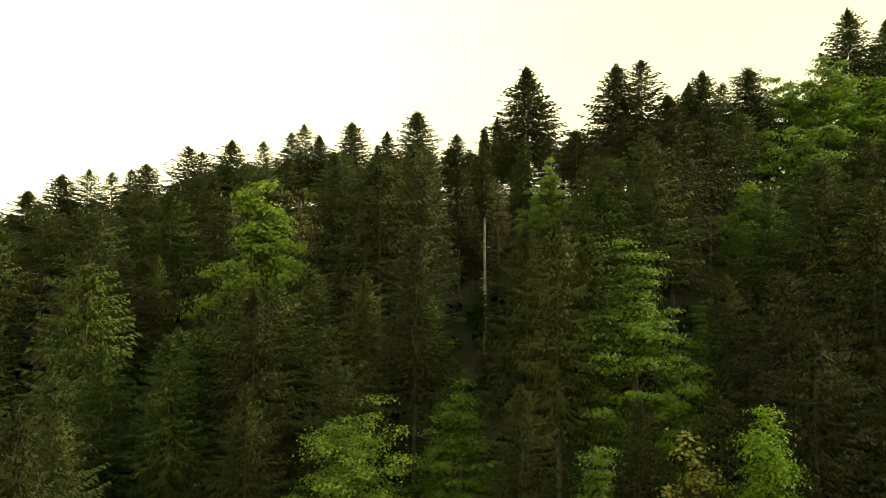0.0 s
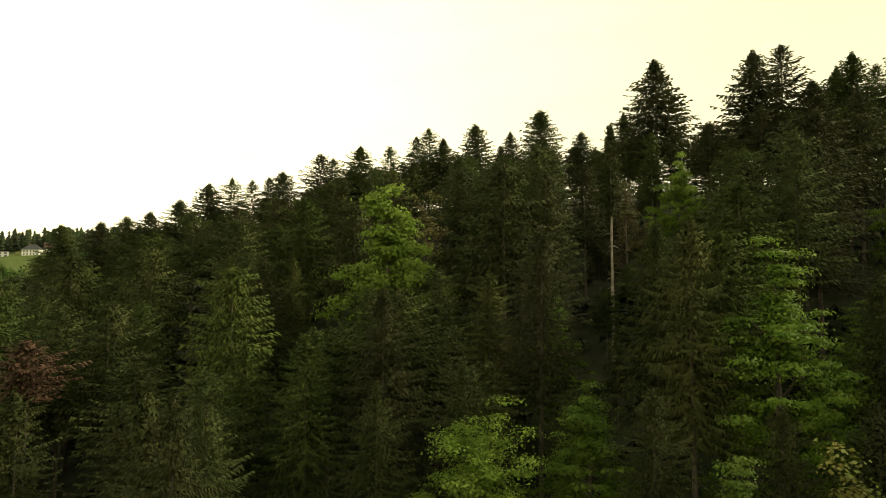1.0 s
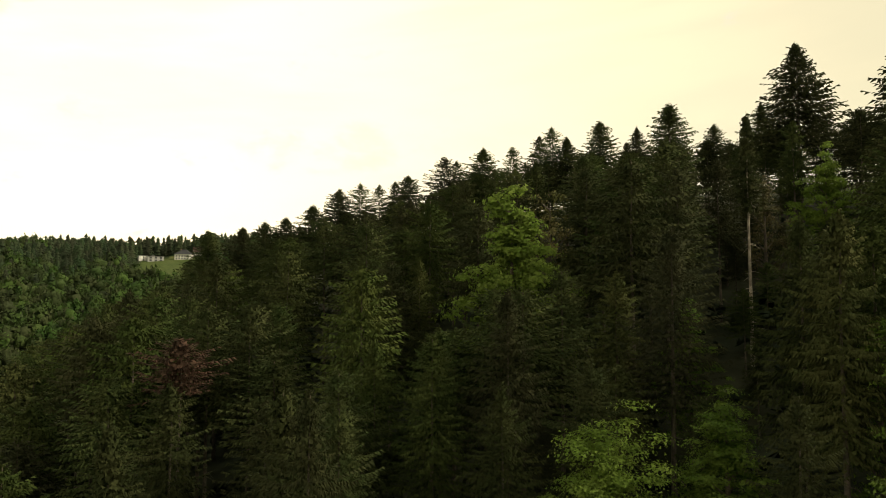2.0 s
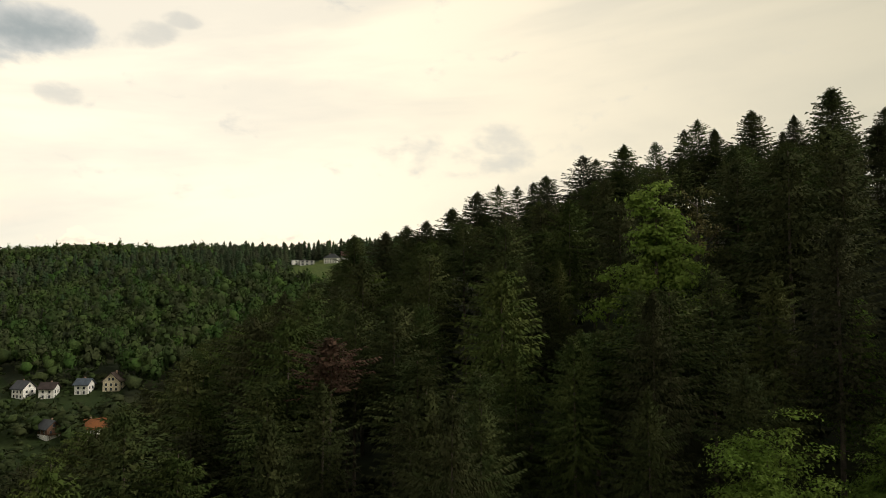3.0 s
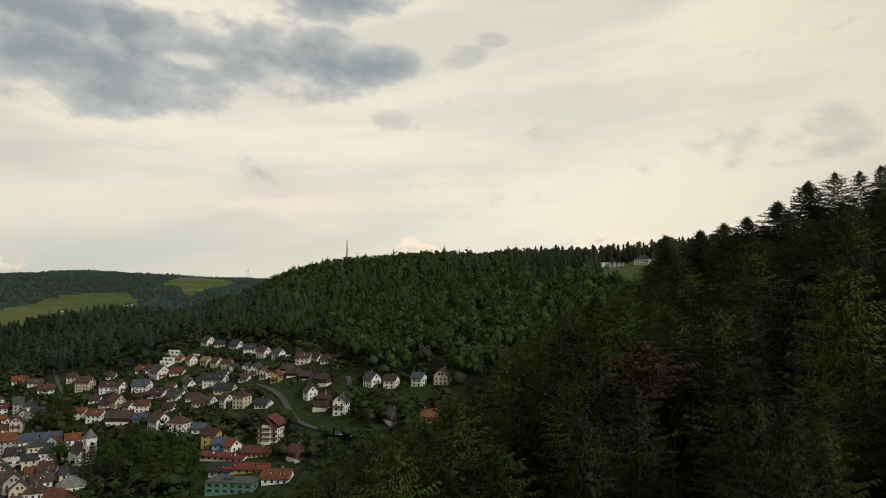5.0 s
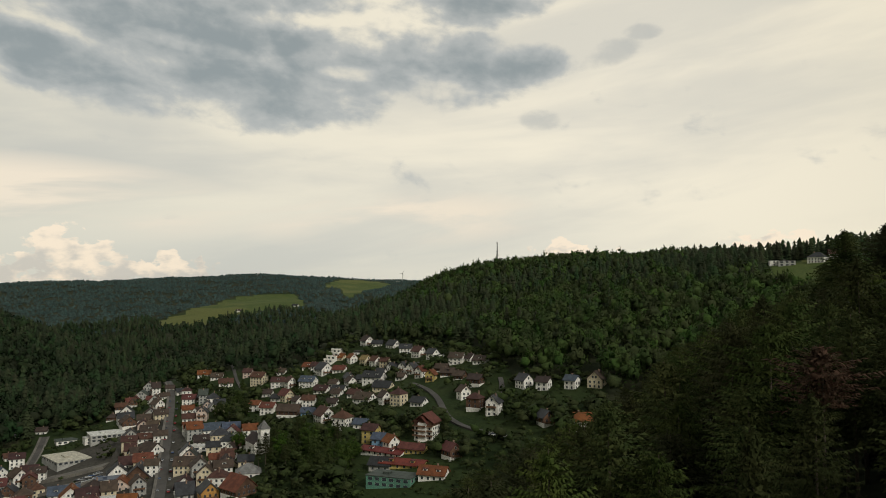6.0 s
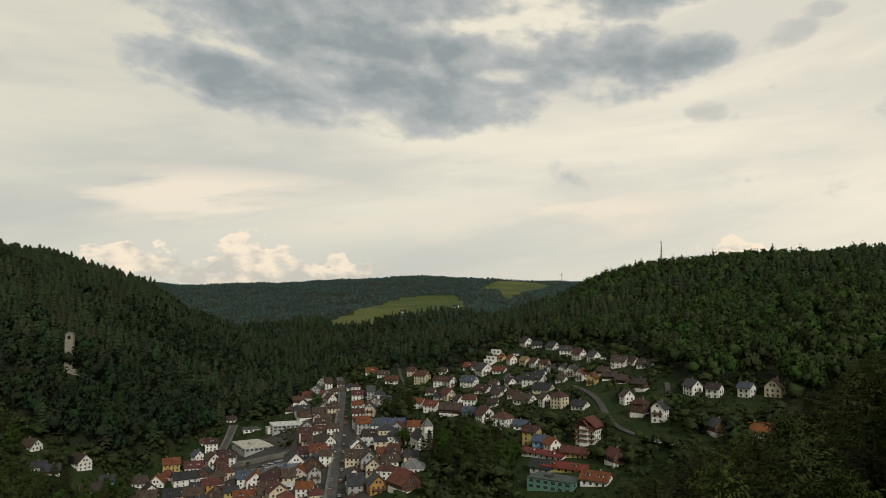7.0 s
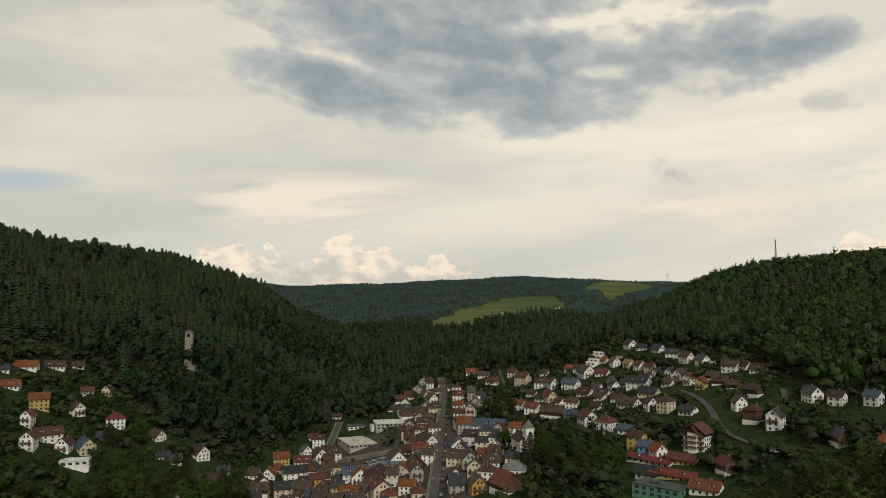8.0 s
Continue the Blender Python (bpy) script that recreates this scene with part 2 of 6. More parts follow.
def mesh_from(name, verts, faces, mat, smooth=False, normals=None):
    """A mesh from arrays of corners and of three- or four-cornered faces; normals give leaves the soft shading of their crown."""
    me = bpy.data.meshes.new(name)
    verts, faces = np.asarray(verts, np.float32), np.asarray(faces, np.int32)
    if normals is not None:
        smooth = True
        a, b, c = (verts[faces[:, k]] for k in range(3))
        inward = (np.cross(b - a, c - a) * normals[faces[:, 0]]).sum(1) < 0
        faces = np.where(inward[:, None], faces[:, ::-1], faces)
    me.vertices.add(len(verts))
    me.vertices.foreach_set("co", verts.ravel())
    k = faces.shape[1]
    me.loops.add(faces.size)
    me.loops.foreach_set("vertex_index", faces.ravel())
    me.polygons.add(len(faces))
    me.polygons.foreach_set("loop_start", np.arange(0, faces.size, k, dtype=np.int32))
    me.polygons.foreach_set("use_smooth", np.full(len(faces), smooth))
    me.update(calc_edges=True)
    if normals is not None:
        me.normals_split_custom_set_from_vertices(np.asarray(normals, np.float32))
    if mat:
        me.materials.append(mat)
    return me


def ground_material():
    m = bpy.data.materials.new("forest_floor_and_meadow")
    m.use_nodes = True
    m.node_tree.nodes.clear()
    n = Nodes(m.node_tree)
    pos = n.add("ShaderNodeNewGeometry").outputs["Position"]
    big, mid, small = n.noise(pos, 0.004, 5), n.noise(pos, 0.04, 5), n.noise(pos, 0.5, 4)
    soil = n.mix(n.step(mid, 0.35, 0.65), (0.022, 0.029, 0.015), (0.034, 0.037, 0.019))
    green = n.mix(n.step(mid, 0.3, 0.7), (0.018, 0.031, 0.010), (0.030, 0.043, 0.014))
    field = n.mix(n.step(mid, 0.3, 0.7), (0.056, 0.082, 0.022), (0.075, 0.096, 0.028))
    field = n.mix(n.step(big, 0.47, 0.56, 0.0, 0.7), field, (0.118, 0.122, 0.040))
    kind = n.add("ShaderNodeAttribute", attribute_name="cover").outputs["Fac"]
    paved = n.mix(n.step(mid, 0.35, 0.65), (0.045, 0.043, 0.038), (0.075, 0.070, 0.060))
    soil = n.mix(n.step(kind, -0.3, -0.7), soil, paved)
    col = n.mix(n.step(kind, 0.15, 0.35), soil, n.mix(n.step(kind, 0.6, 0.8), green, field))
    hsv = n.add("ShaderNodeHueSaturation")
    n.plug(hsv.inputs["Value"], n.step(small, 0.25, 0.75, 0.75, 1.2))
    n.plug(hsv.inputs["Color"], col)
    bsdf = n.add("ShaderNodeBsdfPrincipled")
    n.plug(bsdf.inputs["Base Color"], hsv.outputs[0])
    bsdf.inputs["Roughness"].default_value = 0.95
    bsdf.inputs["Specular IOR Level"].default_value = 0.1
    b = n.add("ShaderNodeBump")
    b.inputs["Strength"].default_value, b.inputs["Distance"].default_value = 0.6, 0.3
    n.plug(b.inputs["Height"], small)
    n.plug(bsdf.inputs["Normal"], b.outputs[0])
    n.plug(n.add("ShaderNodeOutputMaterial").inputs[0], bsdf.outputs[0])
    return m


def polar(x, y):
    return np.degrees(np.arctan2(-x, y)), np.hypot(x, y)


# outlines of the open fields, as bearings and distances
FIELDS = (
    ((90.6, 1880), (88.3, 1965), (85.1, 2400), (82.4, 2540), (79.9, 2500), (79.2, 2040), (79.9, 1930), (82.9, 1830), (85.6, 1790), (86.9, 1740), (89.7, 1730)),
    ((77.9, 2800), (76.8, 3250), (75.6, 3420), (73.9, 3420), (72.0, 3200), (73.1, 3000), (74.8, 2380), (75.8, 2330), (76.5, 2400), (76.4, 2760)),
    ((104.6, 3080), (104.2, 3230), (102.4, 3240), (102.2, 3120), (103.3, 3000)),
    ((44.2, 690), (43.4, 770), (41.0, 776), (38.8, 740), (38.6, 640), (41.0, 604), (43.4, 620)),
)


def in_meadow(x, y):
    """1 on the open fields of the hills, else 0."""
    a, r = polar(x, y)
    inside = np.zeros(np.shape(a), bool)
    for field in FIELDS:
        odd = np.zeros(np.shape(a), bool)
        for (a0, r0), (a1, r1) in zip(field, field[1:] + field[:1]):
            odd ^= ((a0 > a) != (a1 > a)) & (r < (r1 - r0) * (a - a0) / (a1 - a0) + r0)
        inside |= odd
    return inside.astype(float)


def in_town(x, y):
    """1 where houses and gardens stand, else 0."""
    a, r = polar(x, y)
    right = (a > 55) & (a < 88) & (r > 330) & (r < np.interp(a, [55, 62.5, 63.5, 66, 70, 75, 77.5, 79, 82, 85, 88], [455, 482, 530, 610, 672, 735, 740, 690, 690, 770, 840]))
    mid = (a >= 86) & (a < 104) & (r > 360) & (r < np.interp(a, [86, 88, 92, 94, 97, 100, 104], [800, 860, 800, 700, 720, 670, 615]))
    left = (a >= 104) & (a < 124) & (r > 360) & (r < np.interp(a, [104, 108, 111, 113, 115, 118, 124], [610, 600, 615, 660, 715, 720, 700]))
    return (right | mid | left).astype(float)


def in_centre(x, y):
    """1 in the paved middle of the town, else 0."""
    a, r = polar(x, y)
    return ((a > 86.6) & (a < 98.2) & (r > 385) & (r < np.interp(a, [86.6, 90, 93, 98.2], [520, 690, 640, 625]))).astype(float)


def build_ground():
    az = np.concatenate([np.arange(-40, 60, 1.0), np.arange(60, 126, 0.33), np.arange(126, 320, 3.0)])
    r = np.concatenate([[0.5], np.geomspace(6, 4900, 230)])
    a, rr = np.meshgrid(np.radians(az), r, indexing="ij")
    x, y = -rr * np.sin(a), rr * np.cos(a)
    z = ground(x, y)
    na, nr = a.shape
    i = np.arange(na)[:, None] * nr + np.arange(nr - 1)[None, :]
    j = (np.arange(na)[:, None] + 1) % na * nr + np.arange(nr - 1)[None, :]
    faces = np.stack([i, i + 1, j + 1, j], -1).reshape(-1, 4)
    me = mesh_from("ground", np.stack([x, y, z], -1).reshape(-1, 3), faces, ground_material(), True)
    cover = me.attributes.new("cover", "FLOAT", "POINT")
    cover.data.foreach_set("value", np.where(in_centre(x, y) > 0.5, -1.0, np.maximum(in_meadow(x, y), 0.5 * in_town(x, y))).ravel().astype(np.float32))
    tagged(new("ground", me), "hilly valley ground of forest floor, gardens and meadows", "ground", kind="structure")


build_ground()


# ---------------------------------------------------------------- trees
def tube(path, radii, sides=7):
    """Corners and faces of a round rod along a path, closed at the tip."""
    path = np.asarray(path, float)
    n = len(path)
    ang = np.arange(sides) * 2 * math.pi / sides
    verts, faces = [], []
    for k in range(n):
        way = path[min(k + 1, n - 1)] - path[max(k - 1, 0)]
        way = way / (np.linalg.norm(way) + 1e-9)
        side = np.cross(way, (0.0, 1.0, 0.1) if abs(way[2]) > 0.5 else (0.0, 0.0, 1.0))
        side /= np.linalg.norm(side) + 1e-9
        other = np.cross(way, side)
        verts.append(path[k] + radii[k] * (np.cos(ang)[:, None] * side + np.sin(ang)[:, None] * other))
    for k in range(n - 1):
        for s in range(sides):
            a, b = k * sides + s, k * sides + (s + 1) % sides
            faces.append((a, b, b + sides, a + sides))
    return np.concatenate(verts), np.array(faces)


def join(pieces):
    verts, faces, base = [], [], 0
    for v, f in pieces:
        verts.append(v)
        faces.append(f + base)
        base += len(v)
    return np.concatenate(verts), np.concatenate(faces)


def blades(root, tip, width, rng, fold=0.25, plain=False, face=(0, 0, 1.0)):
    """Kite-shaped leaves from root to tip, or three-cornered ones: arrays of corners and faces."""
    way = tip - root
    long = np.linalg.norm(way, axis=1, keepdims=True) + 1e-6
    ref = rng.normal(size=root.shape) * 0.45 + np.asarray(face)
    side = np.cross(way, ref)
    side /= np.linalg.norm(side, axis=1, keepdims=True) + 1e-6
    up = np.cross(side, way / long)
    mid = root + way * 0.45 - up * long * fold * 0.2
    w = np.asarray(width).reshape(-1, 1) * 0.5
    if plain:
        verts = np.stack([root + side * w, tip, root - side * w], 1).reshape(-1, 3)
        return verts, np.arange(len(verts)).reshape(-1, 3)
    verts = np.stack([root, mid + side * w, tip, mid - side * w], 1).reshape(-1, 3)
    faces = np.arange(len(root) * 4).reshape(-1, 4)
    return verts, faces


def unit(v):
    return v / (np.linalg.norm(v, axis=-1, keepdims=True) + 1e-6)


def conifer_crown(seed, high=28.0, reach=3.4, start=0.2, step=0.5, arms=7, teeth=10, droop=0.35, flat_top=0.0, gaps=0.08, hang=0.25, power=0.75, under=0.6, tooth=0.62, cap=9.0, lift=0.32, wide=0.12, inner=26, ragged=0.2, slim=0.35, core_out=0.62):
    """The boughs of a conifer: arms in loose whorls, each a frond of side twigs with twigs that hang below it, round a core of short twigs.
    Gives corners, faces and the soft normals of the boughs."""
    rng = np.random.default_rng(seed)
    tris, soft = [], []
    z0 = start * high
    z = z0
    phase = 0.0
    lean = rng.normal(size=2) * 0.006
    lobes = rng.uniform(0, 2 * math.pi, 3)
    up = np.array([0.0, 0.0, 1.0])

    def keep(t, n):
        tris.append(t)
        soft.append(np.broadcast_to(n, (len(t), 3)))

    while z < high - 0.15:
        s = (high - z) / (high - z0)
        prof = (s ** power) * (1 - 0.25 * max(0.0, s - 0.75) / 0.25)
        prof = prof * (1 - flat_top) + flat_top * min(1.0, 0.30 + 1.1 * s ** 0.8) * (1 if s > 0.02 else 0.7)
        prof *= min(1.0, 0.30 + 7.0 * s)        # the leader stands up out of short shoots
        prof *= 1 + ragged * math.sin(z * 1.35 + lobes[2]) * rng.uniform(0.3, 1.0)
        count = max(4, int(round(arms * (0.65 + 0.4 * min(1, s * 3)))))
        phase += rng.uniform(0.4, 1.2)
        for k in range(count):
            if rng.random() < gaps:
                continue
            a = phase + k * 2 * math.pi / count + rng.normal() * 0.3
            out = reach * prof * rng.uniform(0.5, 1.2) * (1 + 0.16 * math.sin(2 * a + lobes[0] + z * 0.35) + 0.12 * math.sin(3 * a + lobes[1] - z * 0.6)) + 0.12
            out = min(out, cap * rng.uniform(0.7, 1.1))
            rise = lift * (1 - s) ** 2 - droop * s + rng.normal() * 0.11
            d = np.array([math.cos(a), math.sin(a), 0.0])
            across = np.array([-d[1], d[0], 0.0])
            root = np.array([lean[0] * z, lean[1] * z, z + rng.normal() * step * 0.4])
            n = max(3, int(round(teeth * (0.30 + 0.70 * min(1.0, out / min(reach, cap) * 1.1)))))
            u = np.linspace(0.10, 1.0, n + 1)
            swing = rng.normal() * 0.14
            line = root + np.outer(u * out, d) + np.outer(out * swing * u * u, across) + np.outer(out * (rise * u - 0.30 * droop * u * (1 - u) + 0.10 * u ** 3), up)
            p, q = line[:-1], line[1:]
            mid = (u[:-1] + u[1:]) / 2
            glow = d * 0.75 + up * 0.55
            for sgn in (-1, 1):
                size = (out * wide + tooth * 0.6) * (0.5 + 1.1 * mid * (1.25 - mid)) * rng.uniform(0.45, 1.35, n)
                tip = (p + q) / 2 + np.outer(size * sgn * 0.8, across) + np.outer(size * 0.65, d) + np.outer(size * (-hang * 0.8 + rng.normal(size=n) * 0.25), up)
                keep(np.stack([p, q - (q - p) * slim, tip], 1), glow + across * sgn * 0.35)
            m = rng.random(n) < under
            if m.any():
                long = (tooth + 0.06 * out) * rng.uniform(0.5, 1.3, m.sum())
                tip = q[m] + np.outer(long * rng.normal(size=m.sum()) * 0.35, across) + np.outer(long * 0.45, d) - np.outer(long * (0.35 + hang), up)
                keep(np.stack([p[m], q[m], tip], 1), d + up * 0.15)
            keep(np.stack([line[-2] + across * 0.1, line[-1] + d * tooth * 0.5 + up * 0.05, line[-2] - across * 0.1], 0)[None], glow)
        if s > 0.04:        # short twigs close round the stem
            a = rng.uniform(0, 6.283, inner)
            core = min(reach * prof, cap) * (0.02 + core_out * rng.uniform(0, 1, inner) ** 1.4)
            d = np.stack([np.cos(a), np.sin(a), 0 * a], 1)
            c = d * core[:, None] + np.stack([lean[0] * z + 0 * a, lean[1] * z + 0 * a, z + rng.uniform(-0.5, 0.5, inner) * step - droop * s * core * 0.8], 1)
            w = unit(rng.normal(size=(inner, 3))) * (tooth * 0.9 + 0.10)
            keep(np.stack([c + w, c - w * 0.5 + d * tooth * 0.4, c - up * tooth * rng.uniform(0.6, 1.6, inner)[:, None] + d * 0.2], 1), d * 0.7 + up * 0.4)
        z += step * rng.uniform(0.7, 1.3) * (0.42 + 0.58 * min(1, s * 4))
    top = np.array([lean[0] * high, lean[1] * high, high])
    for k in range(3):
        c = np.array([math.cos(k * 2.1), math.sin(k * 2.1), 0]) * 0.10
        keep(np.stack([top - up * 1.4 + c, top - up * 1.4 - c, top + up * 0.35])[None], c * 6 + up * 0.4)
    tris, soft = np.concatenate(tris), unit(np.concatenate(soft))
    flat = unit(np.cross(tris[:, 1] - tris[:, 0], tris[:, 2] - tris[:, 0]))
    flat *= np.sign((flat * soft).sum(1, keepdims=True) + 1e-9)
    soft = unit(soft + flat * 0.55)
    verts = tris.reshape(-1, 3)
    return verts, np.arange(len(verts)).reshape(-1, 3), np.repeat(soft, 3, axis=0)


def conifer_trunk(seed, high=28.0, thick=0.26, bare=False):
    rng = np.random.default_rng(seed + 900)
    z = np.linspace(-1.2, high * 0.985, 9)
    wob = np.cumsum(rng.normal(size=(9, 2)) * 0.05, axis=0)
    path = np.column_stack([wob * (z / high)[:, None], z])
    pieces = [tube(path, thick * np.clip(1.12 - z / high, 0.06, None), 8)]
    for k in range(8):     # dry twigs below and inside the crown
        h = high * rng.uniform(0.12, 0.8)
        a, out = rng.uniform(0, 6.28), rng.uniform(1.0, 2.6) * (1.2 - h / high)
        d = np.array([math.cos(a), math.sin(a), rng.uniform(-0.3, 0.1)])
        pieces.append(tube([(0, 0, h), d * out * 0.55 + (0, 0, h), d * out + (0, 0, h - 0.3)], (0.05, 0.035, 0.012), 3))
    if bare:        # dead stubs
        for k in range(40):
            h = high * rng.uniform(0.12, 0.97)
            a, out = rng.uniform(0, 6.28), rng.uniform(0.4, 1.9) * (1.15 - h / high)
            d = np.array([math.cos(a), math.sin(a), rng.uniform(-0.35, 0.25)])
            pieces.append(tube([(0, 0, h), d * out * 0.5 + (0, 0, h), d * out + (0, 0, h - 0.1 * out)], (0.035, 0.025, 0.008), 4))
    return join(pieces)


def broadleaf(seed, high=20.0, reach=5.0, clumps=70, leaves=60, size=0.34, low=0.22, spread=0.30, tiers=0.0, plain=False, flat=0.36):
    """Corners and faces of a leafy crown and of the trunk with its limbs."""
    rng = np.random.default_rng(seed)
    centre = np.array([0, 0, high * (0.5 + low / 2)])
    half = np.array([reach, reach, high * (1 - low) / 2])
    cs = []
    lob = rng.uniform(0, 6.28, 4)
    while len(cs) < clumps:
        v = rng.normal(size=3)
        v /= np.linalg.norm(v)
        v[2] = v[2] if v[2] > -0.85 else -v[2]
        a = math.atan2(v[1], v[0])
        f = 1 + 0.16 * math.sin(2 * a + lob[0] + 3 * v[2]) + 0.12 * math.sin(3 * a + lob[1]) + 0.10 * math.sin(5 * v[2] + lob[2])
        taper = 1 - tiers * max(0.0, v[2])
        cs.append(centre + half * v * f * np.array([taper, taper, 1]) * rng.uniform(0.22, 1.0) ** 0.6)
    cs = np.array(cs)
    k = leaves
    r = reach * spread * rng.uniform(0.55, 1.2, clumps)
    off = rng.normal(size=(clumps, k, 3)) * np.array([0.6, 0.6, flat])
    off *= r[:, None, None]
    off[..., 2] -= 0.12 * (off[..., 0] ** 2 + off[..., 1] ** 2) / r[:, None]
    root = (cs[:, None, :] + off).reshape(-1, 3)
    out = root - centre
    out /= np.linalg.norm(out, axis=1, keepdims=True) + 1e-6
    out = out * 0.5 + (off / r[:, None, None]).reshape(-1, 3) * 0.9 + np.array([0, 0, 0.3])
    out /= np.linalg.norm(out, axis=1, keepdims=True) + 1e-6
    way = rng.normal(size=root.shape)
    way -= out * (way * out).sum(1, keepdims=True) * 0.8
    way /= np.linalg.norm(way, axis=1, keepdims=True) + 1e-6
    s = size * rng.uniform(0.6, 1.35, len(root))
    crown = blades(root, root + way * s[:, None], s * 0.72, rng, 0.1, plain, out)
    soft = unit(out + 0.35 * rng.normal(size=out.shape))
    crown = (*crown, np.repeat(soft, len(crown[0]) // len(soft), axis=0))
    pieces = [tube([(0, 0, -1.0), (0.05, 0, high * 0.3), (0.12, 0.1, high * 0.62), (0.1, 0, high * 0.9)], (high * 0.018, high * 0.013, high * 0.008, 0.03), 8)]
    for c in cs[:: max(1, clumps // 16)]:
        h = max(high * 0.22, c[2] - np.hypot(c[0], c[1]) * 0.9)
        pieces.append(tube([(0.08, 0.03, h), np.array([c[0] * 0.55, c[1] * 0.55, h + (c[2] - h) * 0.45]), c], (high * 0.007, high * 0.004, 0.02), 5))
    return crown, join(pieces)


STOCK = {}      # one finished tree of each sort, from which the others are copied


def plant(sort, seed, x, y, high, spread=1.0, turn=0.0, sink=0.4):
    """Stands one tree of a sort on the ground."""
    name, label, needles, bark, args = SORTS[sort]
    z = float(ground(x, y)) - sink
    full = 20.0 if "clumps" in args else 28.0
    if high > 35 and sort in ("fir", "spruce", "pale", "sparse"):      # old trees: longer stems, boughs of the same size
        full, spread = 44.0, spread * 1.3
        args = dict(args, high=full, start=0.60)
    key = (sort, seed, full)
    k = high / full
    m = Matrix.LocRotScale((x, y, z), Euler((0, 0, turn)), (k * spread, k * spread, k))
    if key in STOCK:
        first = STOCK[key]
        return copy_thing(first, m @ Matrix.Diagonal((1 / first.scale[0], 1 / first.scale[1], 1 / first.scale[2], 1)))
    tree = new(name)
    if "clumps" in args:
        crown, wood = broadleaf(seed, **args)
    elif "bare" in args:
        crown, wood = None, conifer_trunk(seed, 28.0, 0.22, True)
        if args["bare"]:
            crown = conifer_crown(seed, **args["bare"])
    else:
        crown, wood = conifer_crown(seed, **args), conifer_trunk(seed, full)
    trunk = new("trunk", mesh_from("trunk", *wood, bark, True))
    trunk.parent = tree
    if crown is not None:
        leaf = new("crown", mesh_from("crown", crown[0], crown[1], needles, normals=crown[2]))
        leaf.parent = tree
    tree.matrix_basis = m
    STOCK[key] = tagged(tree, label, "tree", "trees of the near forest")
    return tree


